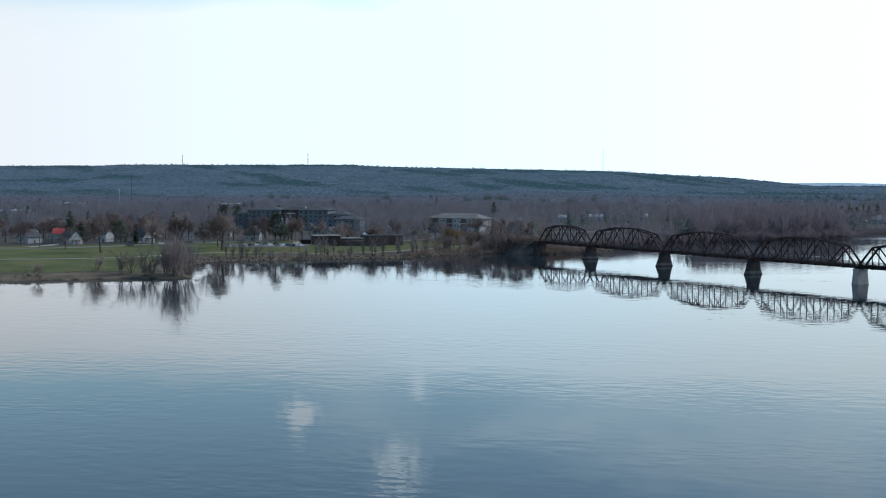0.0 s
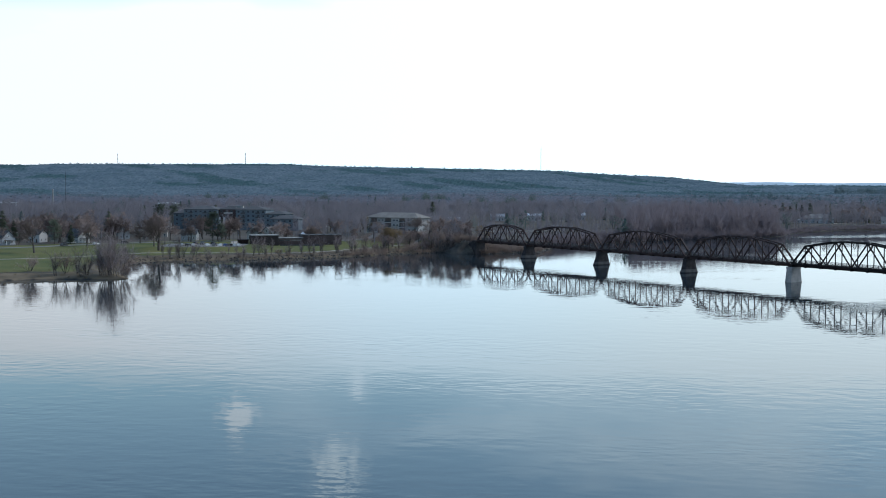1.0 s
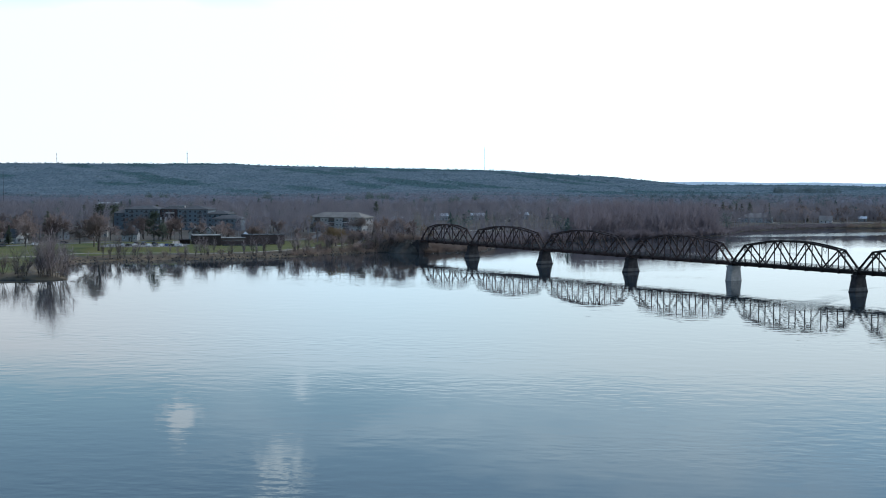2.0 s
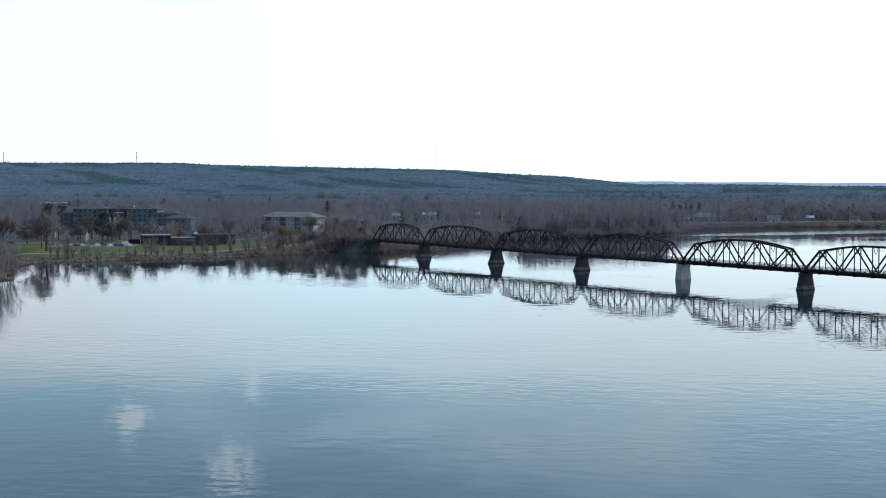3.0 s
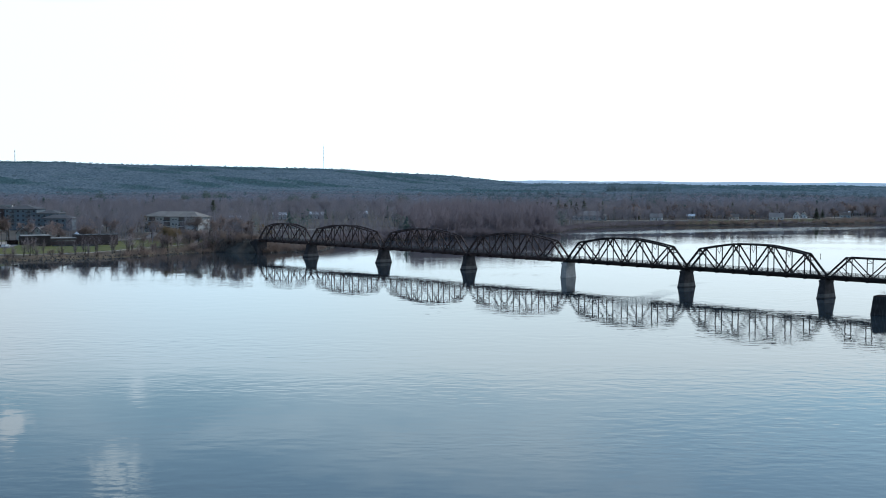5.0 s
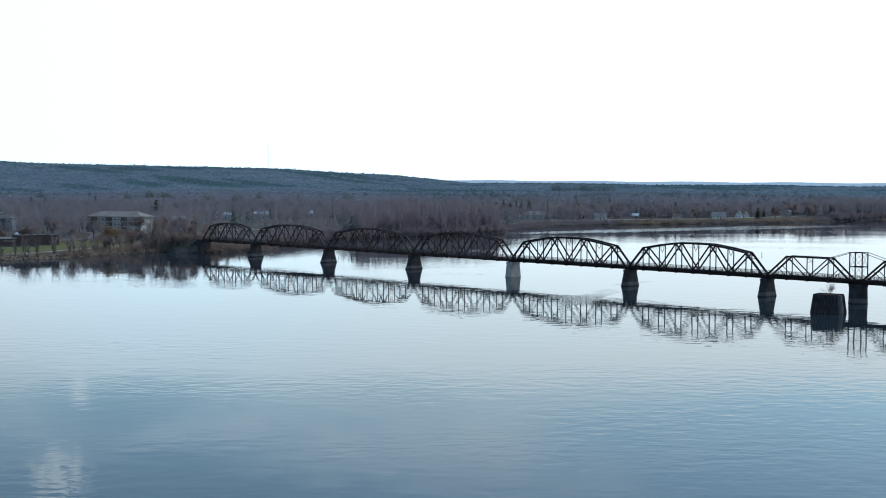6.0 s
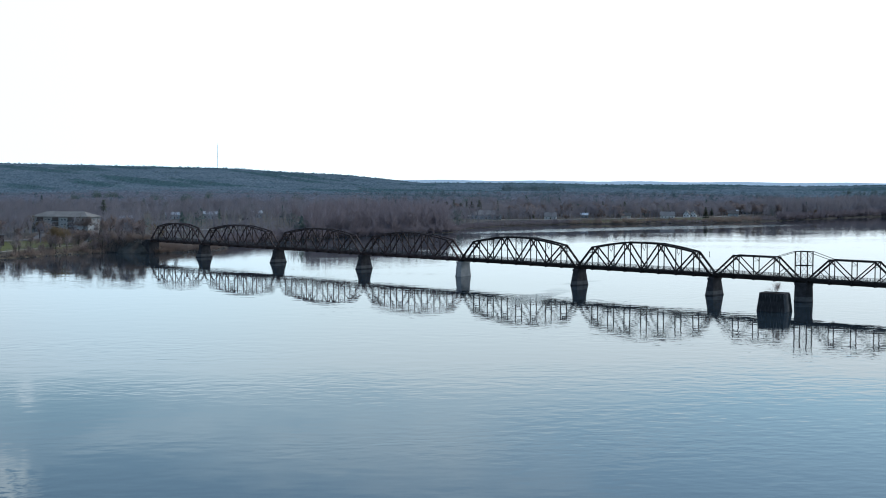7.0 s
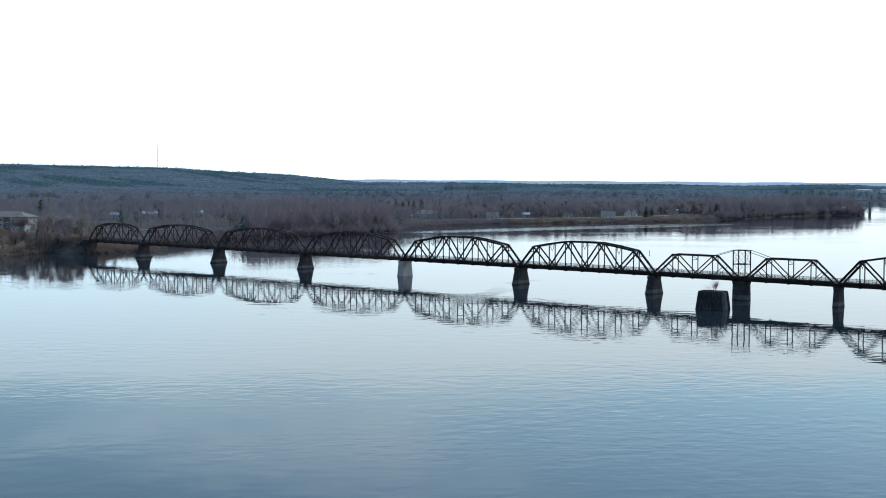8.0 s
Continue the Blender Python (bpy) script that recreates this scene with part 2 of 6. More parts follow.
RIDGE_GLOW.node_tree.links.new(glow.outputs["Emission"], glow_out.inputs["Surface"])


# Centre, heading, half sizes and roughness of the ruffled patches.
WAKES = [(97, 436, 62, 52, 9, 0.13), (125, 490, 40, 22, 5, 0.13), (250, 1010, 28, 190, 30, 0.16), (345, 1075, 22, 120, 14, 0.16), (320, 1045, 24, 270, 46, 0.12), (60, 770, 52, 120, 30, 0.08)]


def water_material():
    m = bpy.data.materials.new("river_water")
    m.use_nodes = True
    n, l = m.node_tree.nodes, m.node_tree.links
    b = n["Principled BSDF"]
    b.inputs["Base Color"].default_value = (0.018, 0.03, 0.04, 1)
    b.inputs["Roughness"].default_value = 0.0
    b.inputs["IOR"].default_value = 1.333
    tc = n.new("ShaderNodeTexCoord")

    def wave(size, stretch, angle, detail):
        mp, tex = n.new("ShaderNodeMapping"), n.new("ShaderNodeTexNoise")
        mp.inputs["Rotation"].default_value = (0, 0, radians(angle))
        mp.inputs["Scale"].default_value = (1 / (size * stretch), 1 / size, 1)
        tex.inputs["Scale"].default_value, tex.inputs["Detail"].default_value = 1.0, detail
        l.new(tc.outputs["Object"], mp.inputs["Vector"])
        l.new(mp.outputs["Vector"], tex.inputs["Vector"])
        return tex.outputs["Fac"]

    # Ripples come and go with the breeze.
    patch = n.new("ShaderNodeMapRange")
    patch.inputs["From Min"].default_value, patch.inputs["From Max"].default_value = 0.42, 0.62
    patch.inputs["To Min"].default_value, patch.inputs["To Max"].default_value = 0.12, 1.0
    l.new(wave(55, 2.4, -14, 4), patch.inputs["Value"])
    b1, b2, b3 = n.new("ShaderNodeBump"), n.new("ShaderNodeBump"), n.new("ShaderNodeBump")
    b3.inputs["Distance"].default_value = 0.045
    b1.inputs["Distance"].default_value = 0.021
    b2.inputs["Distance"].default_value = 0.03
    l.new(patch.outputs["Result"], b1.inputs["Strength"])
    l.new(patch.outputs["Result"], b3.inputs["Strength"])
    b2.inputs["Strength"].default_value = 0.7
    l.new(wave(1.6, 1.7, -13, 2), b1.inputs["Height"])
    l.new(wave(5.5, 1.5, 18, 1), b2.inputs["Height"])
    l.new(wave(3.0, 1.5, 9, 1), b3.inputs["Height"])
    l.new(b2.outputs["Normal"], b3.inputs["Normal"])
    l.new(b3.outputs["Normal"], b1.inputs["Normal"])
    l.new(b1.outputs["Normal"], b.inputs["Normal"])
    # Ruffled wakes trailing from the piers.
    rough = None
    for cx, cy, turn, rx, ry, ruffle in WAKES:
        mp, ball, mr = n.new("ShaderNodeMapping"), n.new("ShaderNodeTexGradient"), n.new("ShaderNodeMapRange")
        mp.vector_type = "TEXTURE"
        mp.inputs["Location"].default_value = (cx, cy, 0)
        mp.inputs["Rotation"].default_value = (0, 0, radians(turn))
        mp.inputs["Scale"].default_value = (rx, ry, 1)
        ball.gradient_type = "SPHERICAL"
        mr.inputs["From Min"].default_value, mr.inputs["From Max"].default_value = 0.15, 0.45
        mr.inputs["To Min"].default_value, mr.inputs["To Max"].default_value = 0.0, ruffle
        wob = n.new("ShaderNodeVectorMath")
        wob.operation = "MULTIPLY_ADD"
        jig = n.new("ShaderNodeTexNoise")
        jig.inputs["Scale"].default_value, jig.inputs["Detail"].default_value = 0.06, 3
        l.new(tc.outputs["Object"], jig.inputs["Vector"])
        wob.inputs[1].default_value = (14, 14, 0)
        l.new(jig.outputs["Color"], wob.inputs[0])
        l.new(tc.outputs["Object"], wob.inputs[2])
        l.new(wob.outputs["Vector"], mp.inputs["Vector"])
        l.new(mp.outputs["Vector"], ball.inputs["Vector"])
        l.new(ball.outputs["Fac"], mr.inputs["Value"])
        if rough is None:
            rough = mr.outputs["Result"]
        else:
            mx = n.new("ShaderNodeMath")
            mx.operation = "MAXIMUM"
            l.new(rough, mx.inputs[0])
            l.new(mr.outputs["Result"], mx.inputs[1])
            rough = mx.outputs[0]
    l.new(rough, b.inputs["Roughness"])
    return m


def ground_material():
    """Lawn, dry bank and woodland floor, blended by the land cover and the painted distance haze stored on the sheet.
    """
    m = bpy.data.materials.new("land")
    m.use_nodes = True
    n, l = m.node_tree.nodes, m.node_tree.links
    b = n["Principled BSDF"]
    b.inputs["Roughness"].default_value, b.inputs["Specular IOR Level"].default_value = 0.95, 0.2
    tc = n.new("ShaderNodeTexCoord")

    def tone(c1, c2, scale):
        t, mx = n.new("ShaderNodeTexNoise"), n.new("ShaderNodeMixRGB")
        t.inputs["Scale"].default_value, t.inputs["Detail"].default_value = scale, 6
        mr = n.new("ShaderNodeMapRange")
        mr.inputs["From Min"].default_value, mr.inputs["From Max"].default_value = 0.32, 0.68
        l.new(tc.outputs["Object"], t.inputs["Vector"])
        l.new(t.outputs["Fac"], mr.inputs["Value"])
        l.new(mr.outputs["Result"], mx.inputs["Fac"])
        mx.inputs["Color1"].default_value, mx.inputs["Color2"].default_value = (*c1, 1), (*c2, 1)
        return mx.outputs["Color"]

    woods = tone((0.06, 0.055, 0.048), (0.095, 0.085, 0.074), 0.02)
    # Haze painted into the ground: a blue-grey tone for far land.
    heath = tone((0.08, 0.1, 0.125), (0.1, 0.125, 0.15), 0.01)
    lawn = tone((0.06, 0.08, 0.023), (0.125, 0.122, 0.044), 0.045)
    bank = tone((0.1, 0.083, 0.06), (0.18, 0.142, 0.098), 0.12)
    out = woods
    rough_edge = n.new("ShaderNodeTexNoise")
    rough_edge.inputs["Scale"].default_value, rough_edge.inputs["Detail"].default_value = 0.25, 4
    l.new(tc.outputs["Object"], rough_edge.inputs["Vector"])
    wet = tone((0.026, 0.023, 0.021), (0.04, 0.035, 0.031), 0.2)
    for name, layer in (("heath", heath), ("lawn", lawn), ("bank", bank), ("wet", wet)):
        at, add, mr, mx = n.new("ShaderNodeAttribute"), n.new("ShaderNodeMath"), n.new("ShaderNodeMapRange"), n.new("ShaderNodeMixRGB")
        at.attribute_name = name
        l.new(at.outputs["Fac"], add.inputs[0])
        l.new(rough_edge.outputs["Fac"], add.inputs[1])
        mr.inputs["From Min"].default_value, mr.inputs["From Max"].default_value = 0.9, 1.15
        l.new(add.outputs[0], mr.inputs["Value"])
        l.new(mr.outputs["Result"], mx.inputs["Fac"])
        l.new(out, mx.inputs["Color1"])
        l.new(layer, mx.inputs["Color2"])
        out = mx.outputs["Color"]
    l.new(out, b.inputs["Base Color"])
    return m


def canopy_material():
    """Massed far crowns with dark stands of pine; distance haze is painted in, from purple-brown on the plain to
    blue-grey on the hill.
    """
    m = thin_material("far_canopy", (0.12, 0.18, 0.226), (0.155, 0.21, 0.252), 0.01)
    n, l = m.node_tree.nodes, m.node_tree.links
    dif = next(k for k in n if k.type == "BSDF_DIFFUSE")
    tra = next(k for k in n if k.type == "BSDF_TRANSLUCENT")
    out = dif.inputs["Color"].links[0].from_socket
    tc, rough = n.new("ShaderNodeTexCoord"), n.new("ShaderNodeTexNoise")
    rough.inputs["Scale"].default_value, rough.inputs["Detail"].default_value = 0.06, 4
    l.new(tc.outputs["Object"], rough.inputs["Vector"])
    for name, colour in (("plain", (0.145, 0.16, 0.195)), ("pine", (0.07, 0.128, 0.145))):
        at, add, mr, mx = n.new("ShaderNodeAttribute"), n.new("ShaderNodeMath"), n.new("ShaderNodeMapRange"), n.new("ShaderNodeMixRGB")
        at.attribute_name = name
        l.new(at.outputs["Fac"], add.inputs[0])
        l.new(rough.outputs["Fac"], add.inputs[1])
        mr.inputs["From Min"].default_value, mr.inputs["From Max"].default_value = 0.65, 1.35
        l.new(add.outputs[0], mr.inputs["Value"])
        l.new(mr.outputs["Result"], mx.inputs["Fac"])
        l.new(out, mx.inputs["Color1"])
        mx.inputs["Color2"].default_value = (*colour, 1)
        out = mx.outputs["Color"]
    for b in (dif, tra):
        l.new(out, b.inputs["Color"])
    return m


# ---- mesh helpers ----
def part(name, bm, mat, parent=None, label=""):
    """Links a bmesh as one mesh object, under a thing or a part."""
    me = bpy.data.meshes.new(name)
    bm.to_mesh(me)
    bm.free()
    me.materials.append(mat)
    ob = new(name, me)
    if parent:
        ob.parent = parent
    return tagged(ob, label)


def again(ob, m, parent=None):
    """Another object on the same mesh, at the pose m."""
    o = new(ob.name.split(".")[0], ob.data)
    o.parent = parent or ob.parent
    o.matrix_basis = m
    return o


def thing(name, m, label, category, group="", kind=""):
    e = new(name)
    e.empty_display_size = 0.5
    e.matrix_basis = m
    return tagged(e, label, category, group, kind)


def box(bm, x0, y0, z0, x1, y1, z1, taper=0.0):
    """A box; its top drawn in by taper on every side."""
    t = taper
    v = [bm.verts.new(p) for p in ((x0, y0, z0), (x1, y0, z0), (x1, y1, z0), (x0, y1, z0), (x0 + t, y0 + t, z1), (x1 - t, y0 + t, z1), (x1 - t, y1 - t, z1), (x0 + t, y1 - t, z1))]
    for f in ((3, 2, 1, 0), (4, 5, 6, 7), (0, 1, 5, 4), (1, 2, 6, 5), (2, 3, 7, 6), (3, 0, 4, 7)):
        bm.faces.new([v[i] for i in f])
    return bm


def beam(bm, a, b, w, h):
    """A straight member of section w by h from a to b."""
    a, b = Vector(a), Vector(b)
    d = (b - a).normalized()
    side = d.cross(Vector((0, 0, 1)))
    side = side.normalized() if side.length > 1e-4 else Vector((1, 0, 0))
    up = side.cross(d).normalized()
    ring = [(side * sx * w / 2 + up * sz * h / 2) for sx, sz in ((-1, -1), (1, -1), (1, 1), (-1, 1))]
    v = [bm.verts.new(a + r) for r in ring] + [bm.verts.new(b + r) for r in ring]
    for f in ((0, 1, 2, 3), (7, 6, 5, 4), (0, 4, 5, 1), (1, 5, 6, 2), (2, 6, 7, 3), (3, 7, 4, 0)):
        bm.faces.new([v[i] for i in f])
    return bm


def tube(bm, rings, sides=6):
    """A closed tapered tube through (centre, radius) rings."""
    loops = []
    for k, (c, r) in enumerate(rings):
        c = Vector(c)
        nxt, prv = Vector(rings[min(k + 1, len(rings) - 1)][0]), Vector(rings[max(k - 1, 0)][0])
        d = (nxt - prv).normalized()
        s = d.cross(Vector((0.3, 0.9, 0.1))).normalized()
        u = s.cross(d)
        loops.append([bm.verts.new(c + (s * math.cos(a) + u * math.sin(a)) * r) for a in (2 * math.pi * i / sides for i in range(sides))])
    for p, q in zip(loops, loops[1:]):
        for i in range(sides):
            bm.faces.new((p[i], p[(i + 1) % sides], q[(i + 1) % sides], q[i]))
    bm.faces.new(loops[0][::-1])
    bm.faces.new(loops[-1])
    return bm


def prism(bm, outline, z0, z1, shrink=1.0, centre=(0, 0)):
    """An upright prism on an outline, its top scaled about centre by shrink."""
    lo = [bm.verts.new((x, y, z0)) for x, y in outline]
    hi = [bm.verts.new((centre[0] + (x - centre[0]) * shrink, centre[1] + (y - centre[1]) * shrink, z1)) for x, y in outline]
    n = len(outline)
    for i in range(n):
        bm.faces.new((lo[i], lo[(i + 1) % n], hi[(i + 1) % n], hi[i]))
    bm.faces.new(lo[::-1])
    bm.faces.new(hi)
    return bm


def soup(name, tris, mat, lift=0.0):
    """One mesh object from an array of triangles (n, 3, 3); lift turns the shading of leaves and twigs upwards, as a crown's mass does."""
    tris = np.ascontiguousarray(tris, dtype=np.float32).reshape(-1, 3)
    n = len(tris)
    me = bpy.data.meshes.new(name)
    me.vertices.add(n)
    me.vertices.foreach_set("co", tris.ravel())
    me.loops.add(n)
    me.loops.foreach_set("vertex_index", np.arange(n, dtype=np.int32))
    me.polygons.add(n // 3)
    me.polygons.foreach_set("loop_start", np.arange(0, n, 3, dtype=np.int32))
    me.update(calc_edges=True)
    me.materials.append(mat)
    if lift:
        t = tris.reshape(-1, 3, 3)
        nrm = np.cross(t[:, 1] - t[:, 0], t[:, 2] - t[:, 0])
        nrm /= np.linalg.norm(nrm, axis=1, keepdims=True) + 1e-9
        flip = nrm[:, 1] - 0.3 * nrm[:, 2] > 0
        t[flip] = t[flip][:, ::-1]
        me.vertices.foreach_set("co", t.ravel())
        nrm *= np.where(nrm[:, 2:] < 0, -1, 1) * (1 - lift)
        nrm[:, 2] += lift
        nrm /= np.linalg.norm(nrm, axis=1, keepdims=True)
        me.polygons.foreach_set("use_smooth", np.ones(n // 3, dtype=bool))
        me.normals_split_custom_set_from_vertices(np.repeat(nrm, 3, axis=0))
    return new(name, me)


# ---- the lie of the land ----
SHORE = [(-5200, 100), (-900, 330), (-420, 425), (-300, 456), (-248, 472), (-232, 482), (-221, 490), (-205, 491), (-192, 496), (-198, 512), (-214, 540), (-221, 575),
         (-222, 606), (-203, 618), (-178, 632), (-139, 657), (-125, 670), (-111, 692), (-89, 708), (-62, 700), (-48, 712), (-36, 716), (-29, 770), (-13, 815),
         (40, 880), (100, 925), (131, 960), (156, 1037), (200, 1095), (259, 1132), (314, 1141), (370, 1150), (434, 1174), (517, 1235), (597, 1306),
         (676, 1362), (730, 1385), (756, 1406), (771, 1450), (788, 1600), (860, 2250), (1000, 2330), (5200, 2400)]
NORTH = SHORE + [(5200, 5200), (-5200, 5200)]
SOUTH = [(-5200, -160), (120, -120), (250, 285), (1500, 1800), (5200, 2300), (5200, -5200), (-5200, -5200)]
CREST = ((-180, 0.004), (-60, 0.011), (-29, 0.0126), (-25.6, 0.0128), (-23.2, 0.0142), (-17.1, 0.0143), (-14.3, 0.0146), (-12, 0.0129), (-8.2, 0.012), (-4.4, 0.0106), (-1.9, 0.0097), (0.6, 0.007), (3, 0.0048), (5.4, 0.0005),
         (6.5, -0.001), (11, -0.001), (15, -0.0022), (23, -0.003), (27, -0.002), (29, -0.003), (60, -0.003), (180, 0.004))
BRIDGE_ORIGIN, BRIDGE_TURN = (-37.5, 665.0), -51.8
BR = pose(*BRIDGE_ORIGIN, 0, 0, 0, BRIDGE_TURN)


def inland(poly, x, y):
    """Distance to the outline of a region, positive inside it."""
    best = np.full(x.shape, 1e9)
    inside = np.zeros(x.shape, bool)
    for (ax, ay), (bx, by) in zip(poly, poly[1:] + poly[:1]):
        dx, dy = bx - ax, by - ay
        t = np.clip(((x - ax) * dx + (y - ay) * dy) / (dx * dx + dy * dy), 0, 1)
        best = np.minimum(best, np.hypot(x - ax - t * dx, y - ay - t * dy))
        cross = (ay > y) != (by > y)
        with np.errstate(divide="ignore", invalid="ignore"):
            inside ^= cross & (x < (bx - ax) * (y - ay) / np.where(by == ay, 1e-9, by - ay) + ax)
    return np.where(inside, best, -best)


def smooth(a, b, v):
    t = np.clip((v - a) / (b - a), 0, 1)
    return t * t * (3 - 2 * t)


def land(x, y):
    """Height of the ground and the distance from the river's edge."""
    x, y = np.asarray(x, float), np.asarray(y, float)
    d = np.maximum(inland(NORTH, x, y), inland(SOUTH, x, y))
    d = d + 1.3 * np.sin(x * 0.21 + 1.7 * np.sin(y * 0.13)) * np.cos(y * 0.17) * (np.abs(d) < 60)
    up = np.maximum(d, 0)
    z = np.where(d < 0, np.maximum(-4.0, d * 0.25), 2.1 * (1 - np.exp(-up / 7)) + 3.4 * (1 - np.exp(-up / 95)))
    r, az = np.hypot(x, y), np.degrees(np.arctan2(x, y))
    z = z + np.where(d > 0, 3.0 * smooth(900, 2000, r) + 0.25 * np.sin(x * 0.05) * np.cos(y * 0.043) * smooth(5, 40, up), 0)
    top = EYE + np.interp(az, *zip(*CREST)) * 4000 - 11
    roll = 5 * np.sin(x * 0.004 + 1) * np.cos(y * 0.0031) + 4 * np.sin(x * 0.0092) * np.sin(y * 0.007)
    hill = (top - 9) * smooth(2350, 4000, r) * (1 - 0.35 * smooth(4050, 4600, r)) + roll * smooth(2300, 3000, r) * (1 - smooth(3500, 3900, r))
    z = z + np.where((d > 0) & (y > -200), hill * smooth(0, 60, up), 0)
    # The railway bank behind the far abutment.
    c, s = math.cos(radians(BRIDGE_TURN)), math.sin(radians(BRIDGE_TURN))
    lx, ly = (x - BRIDGE_ORIGIN[0]) * c + (y - BRIDGE_ORIGIN[1]) * s, -(x - BRIDGE_ORIGIN[0]) * s + (y - BRIDGE_ORIGIN[1]) * c
    fill = smooth(14, 4, np.abs(ly)) * smooth(-46, -56, lx) * smooth(-320, -160, lx)
    z = np.maximum(z, z * (1 - fill) + 7.0 * fill)
    # The level car park and the terrace of the riverside hall.
    flat = smooth(34, 24, np.abs(x + 217)) * smooth(26, 18, np.abs(y - 677))
    z = z * (1 - flat) + 4.6 * flat
    return z, d


def ground_at(x, y):
    z, _ = land(np.array([x]), np.array([y]))
    return float(z[0])


PARK = [(-700, 350), (-300, 440), (-190, 480), (-190, 530), (-212, 600), (-195, 610), (-130, 655), (-92, 700), (-92, 760), (-150, 765), (-220, 745), (-262, 722), (-290, 690), (-330, 655), (-420, 625), (-700, 600)]
FAR_LAWN = [(262, 1128), (434, 1176), (470, 1205), (420, 1210), (330, 1175), (285, 1160)]


def spaced(lo, f0, f1, hi, fine, growth=1.12, widest=90):
    mid = list(np.arange(f0, f1 + 0.1, fine))
    left, right, s = [], [], fine
    v = f0
    while v > lo:
        s = min(s * growth, widest)
        v -= s
        left.append(v)
    v, s = f1, fine
    while v < hi:
        s = min(s * growth, widest)
        v += s
        right.append(v)
    return np.array(left[::-1] + mid + right)


def build_ground():
    xs, ys = spaced(-5200, -360, 800, 5200, 4.0), spaced(-5200, 440, 1420, 5200, 4.0)
    X, Y = np.meshgrid(xs, ys)
    z, d = land(X, Y)
    nx, ny = len(xs), len(ys)
    me = bpy.data.meshes.new("ground")
    me.vertices.add(nx * ny)
    me.vertices.foreach_set("co", np.stack([X, Y, z], -1).astype(np.float32).ravel())
    i = (np.arange(ny - 1)[:, None] * nx + np.arange(nx - 1)[None, :]).ravel()
    quads = np.stack([i, i + 1, i + 1 + nx, i + nx], 1).astype(np.int32)
    me.loops.add(quads.size)
    me.loops.foreach_set("vertex_index", quads.ravel())
    me.polygons.add(len(quads))
    me.polygons.foreach_set("loop_start", np.arange(0, quads.size, 4, dtype=np.int32))
    me.update(calc_edges=True)
    lawn = np.maximum(smooth(-8, 8, inland(PARK, X, Y)) * smooth(4, 24, d), smooth(-6, 6, inland(FAR_LAWN, X, Y)) * 0.55)
    bank = smooth(20, 3, d) * np.maximum(smooth(800, 740, Y) * (1 - 0.75 * smooth(-105, -90, X) * smooth(690, 700, Y)), 0.5 * smooth(-30, 5, inland(FAR_LAWN, X, Y)))
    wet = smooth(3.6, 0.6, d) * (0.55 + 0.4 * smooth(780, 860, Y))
    # Haze tint grows with distance from the camera.
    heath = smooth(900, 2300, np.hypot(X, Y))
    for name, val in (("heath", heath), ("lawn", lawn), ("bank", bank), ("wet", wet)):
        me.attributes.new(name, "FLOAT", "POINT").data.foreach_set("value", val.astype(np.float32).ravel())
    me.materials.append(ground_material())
    me.polygons.foreach_set("use_smooth", np.ones(len(quads), bool))
    tagged(new("ground", me), "spring lawns, dry river banks and wooded hills", "ground", kind="structure")


build_ground()
bm = bmesh.new()
bmesh.ops.create_grid(bm, x_segments=8, y_segments=8, size=5200)
tagged(part("water", bm, water_material()), "calm blue-grey river with faint ripples", "water", kind="structure")


# ---- the railway bridge ----
HALF = 1.8          # half the distance between the two trusses
CHORD_Z = 7.4       # bottom chord
DECK_Z = 7.5


def rails_and_deck(span, x0, x1, steel):
    length = x1 - x0
    for y in (-0.95, 0.95):
        part("stringer", box(bmesh.new(), x0, y - 0.2, 6.25, x1, y + 0.2, 7.3), steel, span)
    part("deck", box(bmesh.new(), x0, -HALF + 0.3, 7.3, x1, HALF - 0.3, DECK_Z), TIMBER, span, "weathered plank walkway")
    n = max(2, round(length / 2.5))
    for side in (-1, 1):
        y = side * (HALF - 0.42)
        rail = bmesh.new()
        for z in (0.25, 0.8, 1.35):
            beam(rail, (x0 + 0.1, y, DECK_Z + z), (x1 - 0.1, y, DECK_Z + z), 0.07, 0.09)
        railing = part("railing", rail, GALVANISED, span, "grey metal railing")
        post = None
        for i in range(n + 1):
            x = x0 + 0.15 + (length - 0.3) * i / n
            if post is None:
                post = part("rail_post", box(bmesh.new(), -0.06, -0.06, 0, 0.06, 0.06, 1.5), GALVANISED, railing)
                post.location = (x, y, DECK_Z)
            else:
                again(post, pose(x, y, DECK_Z), railing)
        pickets = bmesh.new()
        k = int(length / 0.5)
        for i in range(1, k):
            x = x0 + length * i / k
            box(pickets, x - 0.02, y - 0.02, DECK_Z + 0.25, x + 0.02, y + 0.02, DECK_Z + 1.35)
        tagged(part("picket_infill", pickets, GALVANISED, railing), kind="stuff")
        # Laced side girder under the railing.
        yy = side * (HALF + 0.02)
        lace = bmesh.new()
        k = int(length / 1.3)
        for i in range(k):
            xa, xb = x0 + length * i / k, x0 + length * (i + 1) / k
            za, zb = (CHORD_Z - 0.1, CHORD_Z + 0.75) if i % 2 else (CHORD_Z + 0.75, CHORD_Z - 0.1)
            beam(lace, (xa, yy, za), (xb, yy, zb), 0.1, 0.13)
        tagged(part("lacing", lace, steel, span), kind="stuff")


def member(span, name, a, b, w, h, steel):
    """One steel member with flanges: a web box and two wider plates."""
    bm = bmesh.new()
    a, b = Vector(a), Vector(b)
    beam(bm, a, b, w * 0.7, h)
    return part(name, bm, steel, span)


